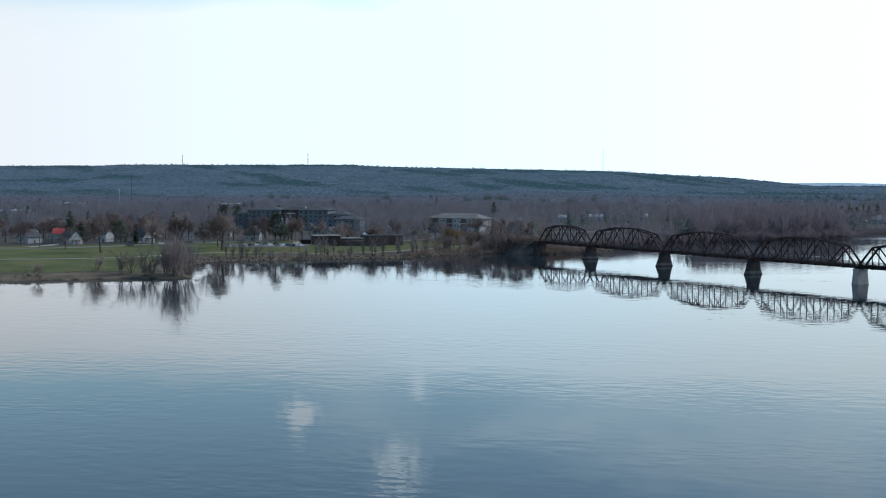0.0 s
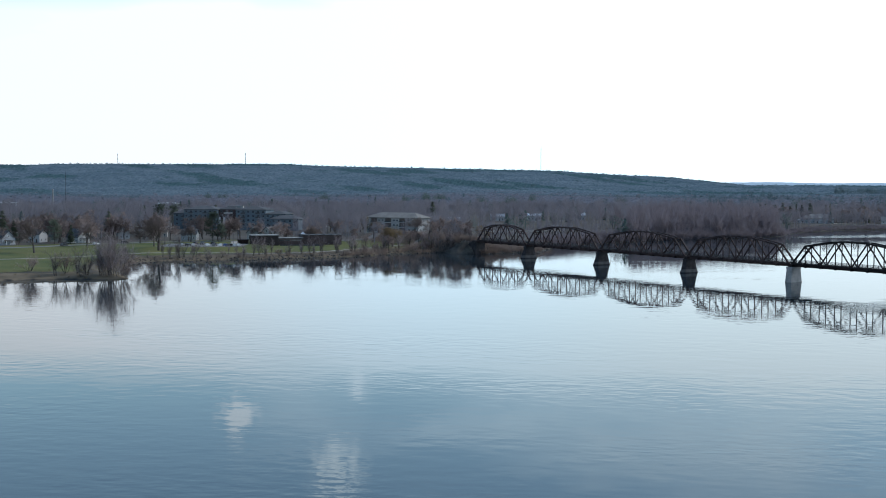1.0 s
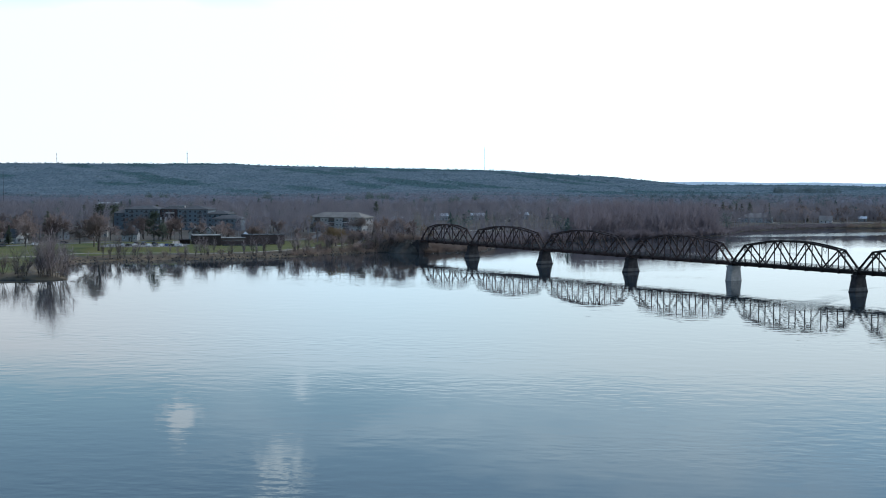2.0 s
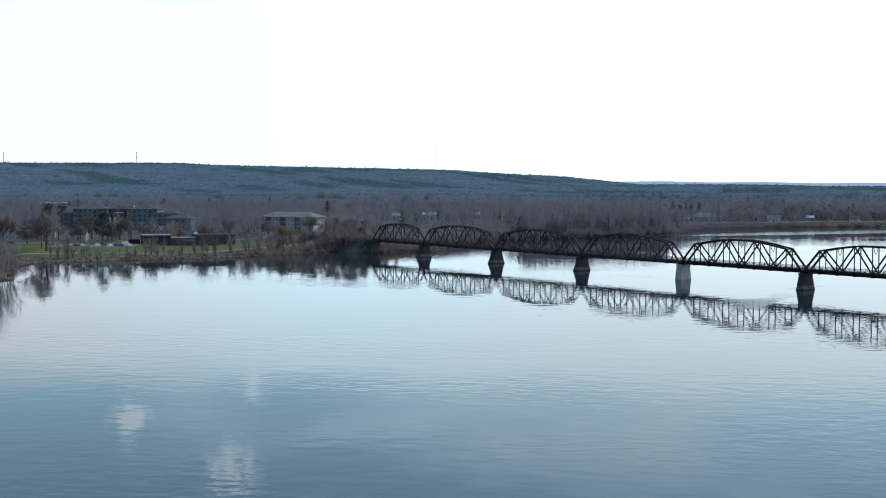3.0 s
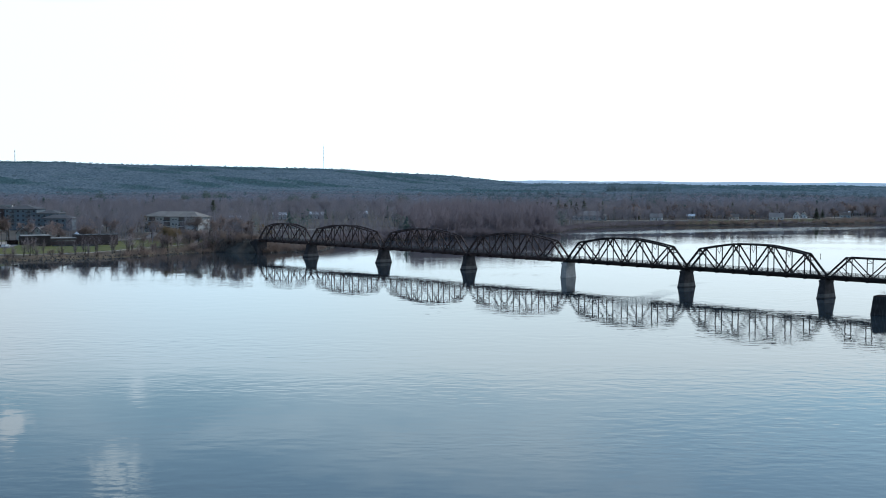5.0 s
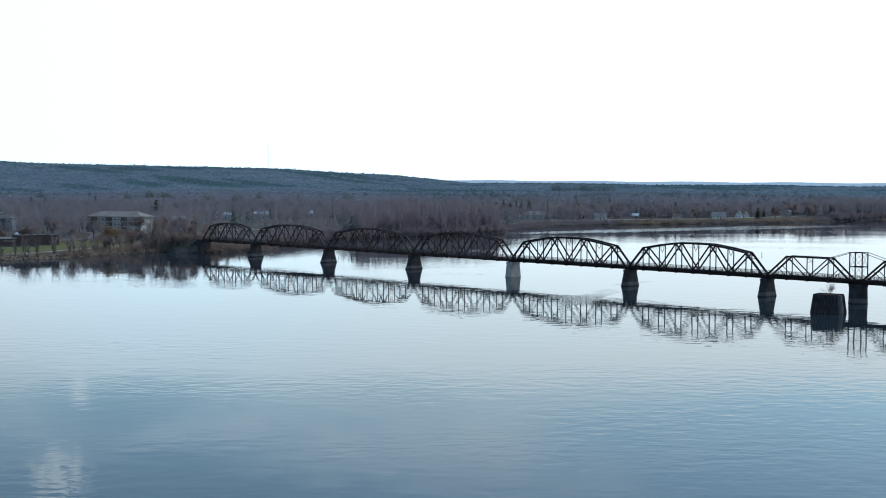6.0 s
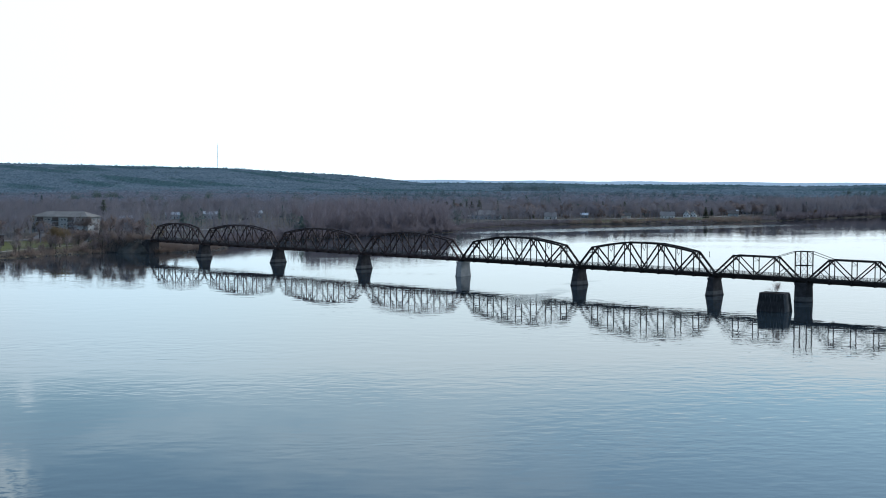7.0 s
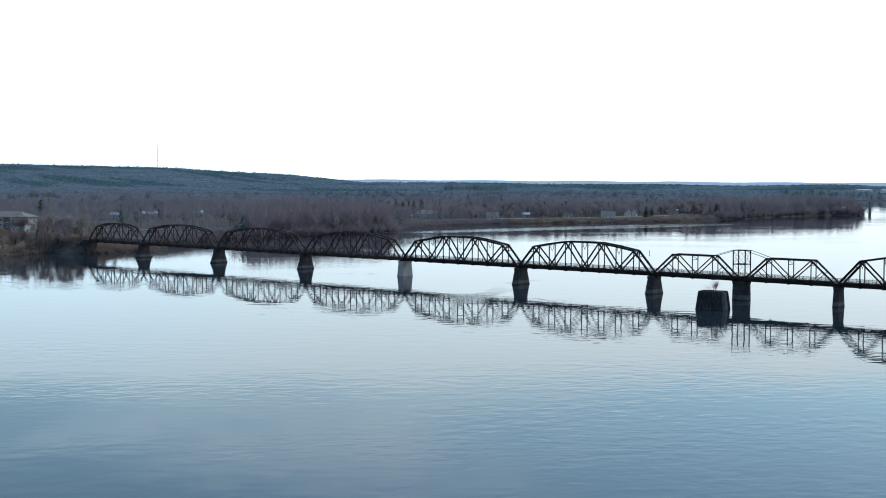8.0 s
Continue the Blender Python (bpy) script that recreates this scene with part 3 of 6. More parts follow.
def truss_span(m, length, panels, tops, steel, label, group="truss spans"):
    """A Warren through truss with verticals and a curved top chord. tops: top chord heights at nodes 1 to panels - 1."""
    span = thing("truss_span", m, label, "bridge span", group)
    p = length / panels
    top = {i + 1: z for i, z in enumerate(tops)}
    x = [p * i for i in range(panels + 1)]
    x[0], x[-1] = 0.8, length - 0.8
    for side in (-1, 1):
        y = side * HALF
        part("bottom_chord", beam(bmesh.new(), (x[0], y, CHORD_Z), (x[-1], y, CHORD_Z), 0.45, 0.62), steel, span)
        for i in range(1, panels - 1):
            a, b = Vector((x[i], y, top[i])), Vector((x[i + 1], y, top[i + 1]))
            e = (b - a).normalized() * 0.1
            part("top_chord", beam(bmesh.new(), a - e, b + e, 0.55 - 0.004 * i, 0.62 - 0.006 * i), steel, span)
        member(span, "end_post", (x[0], y, CHORD_Z), (x[1], y, top[1]), 0.75, 0.66, steel)
        member(span, "end_post", (x[-1], y, CHORD_Z), (x[-2], y, top[panels - 1]), 0.75, 0.66, steel)
        for i in range(1, panels):
            member(span, "post", (x[i], y, CHORD_Z), (x[i], y, top[i]), 0.4, 0.3, steel)
        for i in range(1, panels - 1):
            a, b = ((x[i], y, top[i]), (x[i + 1], y, CHORD_Z)) if i % 2 else ((x[i], y, CHORD_Z), (x[i + 1], y, top[i + 1]))
            member(span, "diagonal", a, b, 0.5, 0.48, steel)
    for i in range(0, panels + 1):
        part("floor_beam", box(bmesh.new(), x[i] - 0.25, -HALF - 0.35, 6.15, x[i] + 0.25, HALF + 0.35, 7.1), steel, span)
    for i in range(1, panels):
        member(span, "top_strut", (x[i], -HALF, top[i] - 0.05), (x[i], HALF, top[i] - 0.05), 0.35, 0.4, steel)
        sway = bmesh.new()
        drop = 2.1 if i not in (1, panels - 1) else 1.7
        for side in (-1, 1):
            bow = [(x[i], side * HALF * w, top[i] - 0.3 - drop * f) for f, w in ((0, 0.95), (0.22, 0.35), (0.5, 0.55), (0.78, 0.35), (1.0, 0.12))]
            for p, q in zip(bow, bow[1:]):
                beam(sway, p, q, 0.13, 0.13)
        beam(sway, (x[i], 0, top[i] - 0.3 - drop * 0.98), (x[i], 0, top[i] - 0.8 - drop), 0.14, 0.14)
        part("sway_frame", sway, steel, span)
        if i < panels - 1:
            member(span, "lateral_brace", (x[i], -HALF, top[i] + 0.1), (x[i + 1], HALF, top[i + 1] + 0.1), 0.22, 0.16, steel)
            member(span, "lateral_brace", (x[i], HALF, top[i] + 0.1), (x[i + 1], -HALF, top[i + 1] + 0.1), 0.22, 0.16, steel)
    for a, b in ((0, 1), (panels, panels - 1)):
        portal = bmesh.new()
        for k in (0.72, 0.86, 1.0):
            q = [x[a] + (x[b] - x[a]) * k, CHORD_Z + (top[b] - CHORD_Z) * k]
            beam(portal, (q[0], -HALF, q[1]), (q[0], HALF, q[1]), 0.2, 0.26)
        part("portal_frame", portal, steel, span)
    rails_and_deck(span, 0.0, length, steel)
    return span


JOINTS = (0.0, 61.2, 122.9, 184.1, 245.2, 304.8)   # pier lines from the far end to the swing span
SWING = JOINTS[5]
LONG_TOPS = [14.7, 16.0, 17.0, 17.1, 17.0, 16.0, 14.7]
rust = "rust-brown steel truss span with timber deck on stone piers"
dark = "dark grey steel truss span with timber deck and railings"
truss_span(BR @ pose(-48, 0, 0), 48.0, 6, [14.7, 16.3, 16.7, 16.3, 14.7], STEEL_RUST, "short rust-brown steel truss span beside the abutment")
for k in range(5):
    truss_span(BR @ pose(JOINTS[k], 0, 0), JOINTS[k + 1] - JOINTS[k], 8, LONG_TOPS, STEEL_RUST if k < 3 else STEEL_DARK, rust if k < 3 else dark)
truss_span(BR @ pose(SWING + 68.0, 0, 0), 61.0, 8, LONG_TOPS, STEEL_DARK, dark)


def swing_span(m):
    """The old swing span: two arms and a tower over the pivot pier."""
    span = thing("swing_span", m, "dark steel swing span with a braced centre tower", "bridge span")
    steel = STEEL_DARK
    zt, mid, leg = 14.2, 34.0, 2.2
    for x0, sgn in ((0.8, 1), (67.2, -1)):
        reach = (mid - leg - 0.8) / 4
        x = [x0 + sgn * reach * i for i in range(5)]
        for side in (-1, 1):
            y = side * HALF
            member(span, "end_post", (x[0], y, CHORD_Z), (x[1], y, zt), 0.6, 0.55, steel)
            member(span, "end_post", (x[4], y, CHORD_Z), (x[3], y, zt), 0.6, 0.55, steel)
            part("top_chord", beam(bmesh.new(), (x[1] - sgn * 0.2, y, zt), (x[3] + sgn * 0.2, y, zt), 0.4, 0.5), steel, span)
            for i in (1, 2, 3):
                member(span, "post", (x[i], y, CHORD_Z), (x[i], y, zt), 0.36, 0.26, steel)
            member(span, "diagonal", (x[1], y, zt), (x[2], y, CHORD_Z), 0.4, 0.34, steel)
            member(span, "diagonal", (x[2], y, CHORD_Z), (x[3], y, zt), 0.4, 0.34, steel)
            for i, j in ((0, 1), (4, 3)):
                xm = (x[i] + x[j]) / 2
                member(span, "sub_strut", (xm, y, (CHORD_Z + zt) / 2), (x[j], y, CHORD_Z), 0.24, 0.2, steel)
            member(span, "tie_bar", (x[3], y, zt + 0.1), (mid - sgn * leg, y, 16.6), 0.18, 0.16, steel)
        for i in (1, 2, 3):
            member(span, "top_strut", (x[i], -HALF, zt), (x[i], HALF, zt), 0.26, 0.3, steel)
            sway = bmesh.new()
            beam(sway, (x[i], -HALF, zt - 1.6), (x[i], HALF, zt - 1.6), 0.12, 0.16)
            beam(sway, (x[i], -HALF, zt - 0.2), (x[i], HALF, zt - 1.6), 0.09, 0.12)
            part("sway_frame", sway, steel, span)
        for i in range(5):
            part("floor_beam", box(bmesh.new(), x[i] - 0.25, -HALF - 0.35, 6.15, x[i] + 0.25, HALF + 0.35, 7.1), steel, span)
    for side in (-1, 1):
        y = side * HALF
        part("bottom_chord", beam(bmesh.new(), (0.8, y, CHORD_Z), (67.2, y, CHORD_Z), 0.45, 0.75), steel, span)
        for xx in (mid - leg, mid + leg):
            member(span, "tower_leg", (xx, y, CHORD_Z), (xx, y, 16.6), 0.42, 0.32, steel)
        member(span, "tower_strut", (mid - leg, y, 16.5), (mid + leg, y, 16.5), 0.2, 0.24, steel)
        member(span, "tower_strut", (mid - leg, y, 11.9), (mid + leg, y, 11.9), 0.2, 0.3, steel)
        for za, zb in ((16.4, 12.0), (12.0, 7.6)):
            for s in (-1, 1):
                member(span, "tower_brace", (mid - s * leg, y, za), (mid + s * leg, y, zb), 0.08, 0.07, steel)
    for xx in (mid - leg, mid + leg):
        for z in (16.5, 11.9):
            member(span, "tower_strut", (xx, -HALF, z), (xx, HALF, z), 0.2, 0.22, steel)
        member(span, "tower_brace", (xx, -HALF, 16.4), (xx, HALF, 12.0), 0.08, 0.07, steel)
        member(span, "tower_brace", (xx, HALF, 16.4), (xx, -HALF, 12.0), 0.08, 0.07, steel)
    rails_and_deck(span, 0.0, 68.0, steel)


swing_span(BR @ pose(SWING, 0, 0))


def pier(s, stone, label, top=(1.05, 2.4), foot=(1.55, 3.5), nose=1.9, height=6.15):
    """A battered pier with a pointed nose upstream, two washed courses at the waterline and a cap."""
    p = thing("bridge_pier", BR @ pose(s, 0, 0), label, "bridge pier", "bridge piers")

    def outline(hx, hy, k):
        return [(hx, -hy), (hx, hy), (hx * 0.5, hy + k * 0.5), (-hx * 0.5, hy + k * 0.5), (-hx, hy), (-hx, -hy), (0, -hy - k)]

    zs = [-3.0, 0.35, 1.6, height - 0.75]
    def size(z):
        f = max(0, min(1, z / height))
        return (foot[0] + (top[0] - foot[0]) * f, foot[1] + (top[1] - foot[1]) * f, nose * (1 - 0.75 * f))
    names = (("footing", stone), ("washed_course", STONE_PALE if stone is STONE else stone), ("shaft", stone))
    for (nm, mt), za, zb in zip(names, zs, zs[1:]):
        bm = bmesh.new()
        lo, hi = outline(*size(za)), outline(*size(zb))
        grow = 1.03 if nm == "footing" else 1.0
        a = [bm.verts.new((x * grow, y * grow, za)) for x, y in lo]
        b = [bm.verts.new((x * grow, y * grow, zb)) for x, y in hi]
        for i in range(7):
            bm.faces.new((a[i], a[(i + 1) % 7], b[(i + 1) % 7], b[i]))
        bm.faces.new(a[::-1])
        bm.faces.new(b)
        part(nm, bm, mt, p)
    hx, hy, k = size(zs[-1])
    part("cap", prism(bmesh.new(), [(x * 1.12, y * 1.08) for x, y in outline(hx, hy, k * 0.6)], zs[-1], height, 0.98), stone, p)
    for side in (-1, 1):
        part("bearing", box(bmesh.new(), -0.9, side * HALF - 0.4, height - 0.05, 0.9, side * HALF + 0.4, height + 0.6, 0.1), STEEL_DARK, p)
    return p


for k in range(6):
    if k == 3:
        pier(JOINTS[k], CONCRETE, "pale concrete bridge pier standing in the river", (1.35, 2.4), (1.6, 3.0), 0.9)
    else:
        pier(JOINTS[k], STONE, "dark stone bridge pier with a pointed nose")
pier(SWING + 68, STONE, "slim dark stone bridge pier with a pointed nose", (0.8, 1.9), (1.0, 2.3), 1.1)
pier(SWING + 129, STONE, "dark stone bridge pier with a pointed nose")

pivot = thing("pivot_pier", BR @ pose(SWING + 34, 0, 0), "broad round dark stone pivot pier with a pale waterline", "bridge pier")
ring = [(math.cos(a), math.sin(a)) for a in (2 * math.pi * i / 16 for i in range(16))]
part("footing", prism(bmesh.new(), [(x * 3.1, y * 3.1) for x, y in ring], -3, 0.3), STONE, pivot)
part("washed_course", prism(bmesh.new(), [(x * 3.04, y * 3.04) for x, y in ring], 0.3, 1.7, 0.995), STONE_PALE, pivot)
part("shaft", prism(bmesh.new(), [(x * 3.02, y * 3.02) for x, y in ring], 1.7, 5.4, 0.96), STONE, pivot)
part("cap", prism(bmesh.new(), [(x * 3.08, y * 3.08) for x, y in ring], 5.4, 6.2), STONE, pivot)

# The old crib that guards the swing span: a battered block with vertical timbers.
crib = thing("guard_crib", pose(150.8, 370.9, 0, 0, 0, BRIDGE_TURN + 11), "dark battered stone guard block with vertical timbers", "bridge guard")
part("core", box(bmesh.new(), -4.8, -3.6, -3, 4.8, 3.6, 5.4, 0.95), STONE, crib)
# Sunlight on this end is painted in with paler boards.
for k in range(9):
    yy = -2.6 + k * 0.65
    part("end_facing", beam(bmesh.new(), (4.84, yy * 1.28, -2.9), (3.88, yy, 5.2), 0.6, 0.12), STONE_PALE, crib, "end boards in a paler colour for the sunlit end")
plank = None
for i in range(24):
    x = -3.75 + i * 7.5 / 23
    for side in (-1, 1):
        m = pose(x * side, 0, 0, 0, 0, 0 if side < 0 else 180)
        if plank is None:
            plank = part("timber_facing", beam(bmesh.new(), (0, -3.64, -2.9), (0, -2.7, 5.2), 0.22, 0.14), CRIB_TIMBER, crib)
            plank.matrix_basis = m
        else:
            again(plank, m, crib)
part("capping_beam", box(bmesh.new(), -3.8, -2.62, 5.38, 3.8, -2.3, 5.65), CLADDING_DARK, crib)
part("capping_beam", box(bmesh.new(), -3.8, 2.3, 5.38, 3.8, 2.62, 5.65), CLADDING_DARK, crib)
part("capping_beam", box(bmesh.new(), -3.8, -2.28, 5.38, -3.5, 2.28, 5.65), CLADDING_DARK, crib)

abut = thing("bridge_abutment", BR @ pose(-48, 0, 0), "dark stone abutment with wing walls on the bank", "bridge abutment")
part("seat_wall", box(bmesh.new(), -3.2, -3.4, -3, 1.2, 3.4, 6.15, 0.35), STONE, abut)
part("back_wall", box(bmesh.new(), -3.2, -3.0, 6.1, -0.2, 3.0, 7.3, 0.05), STONE, abut)
for side in (-1, 1):
    bm = bmesh.new()
    a = [(-3, side * 2.6, -3), (-3, side * 3.4, -3), (-14, side * 10.4, -3), (-14, side * 9.4, -3)]
    b = [(-3, side * 2.6, 6.6), (-3, side * 3.3, 6.6), (-14, side * 10.2, 1.2), (-14, side * 9.4, 1.2)]
    va, vb = [bm.verts.new(q) for q in a], [bm.verts.new(q) for q in b]
    for i in range(4):
        bm.faces.new((va[i], va[(i + 1) % 4], vb[(i + 1) % 4], vb[i]))
    bm.faces.new(vb)
    bm.faces.new(va[::-1])
    bmesh.ops.recalc_face_normals(bm, faces=bm.faces)
    part("wing_wall", bm, STONE, abut)


# ---- trees ----
def spike(a, b, w, rng):
    """A slender triangle from a (width w) to the point b."""
    d = b - a
    s = np.cross(d, rng.normal(size=3))
    s = s / (np.linalg.norm(s) + 1e-9) * w / 2
    return [a - s, a + s, b]


def prism_tris(a, b, ra, rb, sides=4):
    d = b - a
    s = np.cross(d, (0.31, 0.88, 0.12))
    s /= np.linalg.norm(s) + 1e-9
    u = np.cross(s, d)
    u /= np.linalg.norm(u) + 1e-9
    out = []
    ang = [2 * math.pi * i / sides for i in range(sides + 1)]
    for p, q in zip(ang, ang[1:]):
        vp, vq = s * math.cos(p) + u * math.sin(p), s * math.cos(q) + u * math.sin(q)
        out.append([a + vp * ra, a + vq * ra, b + vq * rb])
        out.append([a + vp * ra, b + vq * rb, b + vp * rb])
    return out


def grow(rng, base, way, length, radius, level, wood, fine, spread, depth, low=0.38, twigs=13):
    """A limb in three bending pieces, with limbs of its own; the last levels are twigs."""
    p, d = np.array(base, float), np.array(way, float)
    pieces = 3 if level < 2 else 2
    marks = []
    for k in range(pieces):
        d = d + rng.normal(size=3) * (0.1 + 0.06 * level)
        d[2] += 0.07
        d /= np.linalg.norm(d)
        q = p + d * length / pieces
        r0, r1 = radius * (1 - 0.6 * k / pieces), radius * (1 - 0.6 * (k + 1) / pieces)
        (wood if level < 2 else fine).extend(prism_tris(p, q, r0, r1, 5 if level == 0 else 3))
        marks.append((p, q, d.copy(), r1))
        p = q
    if level >= depth:
        for _ in range(twigs):
            a, b, dd, _r = marks[rng.integers(len(marks))]
            at = a + (b - a) * rng.random()
            w = dd + rng.normal(size=3) * 0.55
            w /= np.linalg.norm(w)
            fine.append(spike(at, at + w * length * (0.5 + 0.5 * rng.random()), 0.06, rng))
        return
    count = (6, 6, 5, 4)[min(level, 3)]
    for k in range(count):
        f = low + (1 - low) * (k + rng.random()) / count
        i = min(int(f * pieces), pieces - 1)
        a, b, dd, r1 = marks[i]
        at = a + (b - a) * (f * pieces - i)
        turn = rng.normal(size=3)
        turn -= dd * turn.dot(dd)
        turn /= np.linalg.norm(turn) + 1e-9
        ang = spread * (0.7 + 0.6 * rng.random())
        w = dd * math.cos(ang) + turn * math.sin(ang)
        grow(rng, at, w, length * (0.52 + 0.22 * rng.random()), max(r1 * 0.62, 0.025), level + 1, wood, fine, spread, depth, low, twigs)


def tree_parts(kind, seed):
    """Triangles of trunk and crown of a tree ten metres high."""
    rng = np.random.default_rng(seed)
    wood, fine = [], []
    if kind == "broad":
        grow(rng, (0, 0, -0.3), (0, 0, 1), 4.6, 0.3, 0, wood, fine, 0.75, 3)
    elif kind == "slim":
        for k in range(2):
            grow(rng, (0.5 * k, 0.3 * k, -0.3), (0.16 * k - 0.05, 0.05, 1), 6.6 - 1.5 * k, 0.2, 0, wood, fine, 0.42, 2, 0.2, 6)
    elif kind == "clump":
        for k in range(34):
            a = rng.random() * 6.28
            r = 0.2 + 2.7 * rng.random() ** 0.6
            tilt = 0.05 + 0.05 * r
            grow(rng, (math.cos(a) * r, math.sin(a) * r, -0.3), (math.cos(a) * tilt, math.sin(a) * tilt, 1), (6.2 + 1.4 * rng.random()) * (1 - 0.13 * r), 0.08, 1, wood, fine, 0.15, 2, 0.05, 9)
    elif kind == "shrub":
        for k in range(9):
            a, tilt = rng.random() * 6.28, 0.25 + 0.45 * rng.random()
            grow(rng, (math.cos(a) * 0.4, math.sin(a) * 0.4, -0.3), (math.cos(a) * tilt, math.sin(a) * tilt, 1), 5.0, 0.11, 1, wood, fine, 0.5, 2)
    elif kind == "conifer":
        wood.extend(prism_tris(np.array([0, 0, -0.3]), np.array([0, 0, 9.6]), 0.22, 0.03, 6))
        tiers = np.sort(rng.uniform(0.04, 1.0, 56))
        for f in tiers:
            z = 0.8 + 9.0 * f
            for k in range(int(4 + 11 * (1 - f))):
                a = rng.random() * 6.28
                reach = (1.9 * (1 - f) ** 0.75 + 0.2) * rng.uniform(0.3, 1.15)
                o = np.array([math.cos(a), math.sin(a), 0])
                root = np.array([0, 0, z])
                tip = root + o * reach + (0, 0, -0.35 * reach + 0.25 * rng.random())
                for j in range(5):
                    at = root + (tip - root) * rng.uniform(0.25, 1.0)
                    w = o * 0.3 + rng.normal(size=3) * (0.3, 0.3, 0.25) - (0, 0, 0.05)
                    fine.append(spike(at, at + w * (0.5 + 0.4 * reach), 0.18 + 0.06 * reach, rng))
    elif kind == "pine":
        wood.extend(prism_tris(np.array([0, 0, -0.3]), np.array([0, 0, 9.2]), 0.25, 0.05, 6))
        for k in range(36):
            z = 1.8 + 7.6 * rng.random()
            a = rng.random() * 6.28
            reach = (0.4 + 2.1 * (1 - abs(z - 4.5) / 5.2)) * (0.5 + 0.6 * rng.random())
            end = np.array([math.cos(a) * reach, math.sin(a) * reach, z + 0.5])
            wood.extend(prism_tris(np.array([0, 0, z]), end, 0.06, 0.02, 3))
            for j in range(26):
                c = end + rng.normal(size=3) * (0.6, 0.6, 0.5)
                fine.append(spike(c, c + rng.normal(size=3) * 0.4 + (0, 0, 0.15), 0.3, rng))
    return np.array(wood), np.array(fine)


TREE_LOOK = {
    "broad": ("bare_tree", "bare brown broad-crowned tree in early spring", "tree", TWIG),
    "slim": ("bare_tree", "slender bare grey-brown tree on the river bank", "tree", TWIG_GREY),
    "clump": ("riverside_bush", "tall clump of bare grey-purple stems at the waterline", "bush", TWIG_GREY),
    "shrub": ("riverside_shrub", "bare brown many-stemmed shrub on the bank", "shrub", TWIG),
    "willow": ("yellow_willow", "bare willow with yellowish twigs beside the river", "tree", TWIG_WILLOW),
    "conifer": ("spruce_tree", "dark green spruce tree", "tree", NEEDLE),
    "pine": ("pine_tree", "dark green broad pine tree", "tree", NEEDLE),
}
tree_meshes = {}


def tree(kind, variant, x, y, height, turn, wide=1.0):
    name, label, category, leaf = TREE_LOOK[kind]
    if (kind, variant) not in tree_meshes:
        wood, fine = tree_parts("broad" if kind == "willow" else kind, 100 + variant)
        top = max(wood[:, :, 2].max(), fine[:, :, 2].max())
        made = []
        for nm, tr, mt in (("trunk", wood, BARK), ("crown", fine, leaf)):
            ob = soup(nm, tr * (10 / top), mt, 0.0 if nm == "trunk" else 0.5)
            made.append(ob.data)
            bpy.data.objects.remove(ob)
        tree_meshes[kind, variant] = made
    s = height / 10
    e = thing(name, Matrix.LocRotScale((x, y, ground_at(x, y) - 0.05), Euler((0, 0, turn)), (s * wide, s * wide, s)), label, category, "trees and shrubs")
    for nm, me in zip(("trunk", "crown"), tree_meshes[kind, variant]):
        new(nm, me).parent = e
    return e


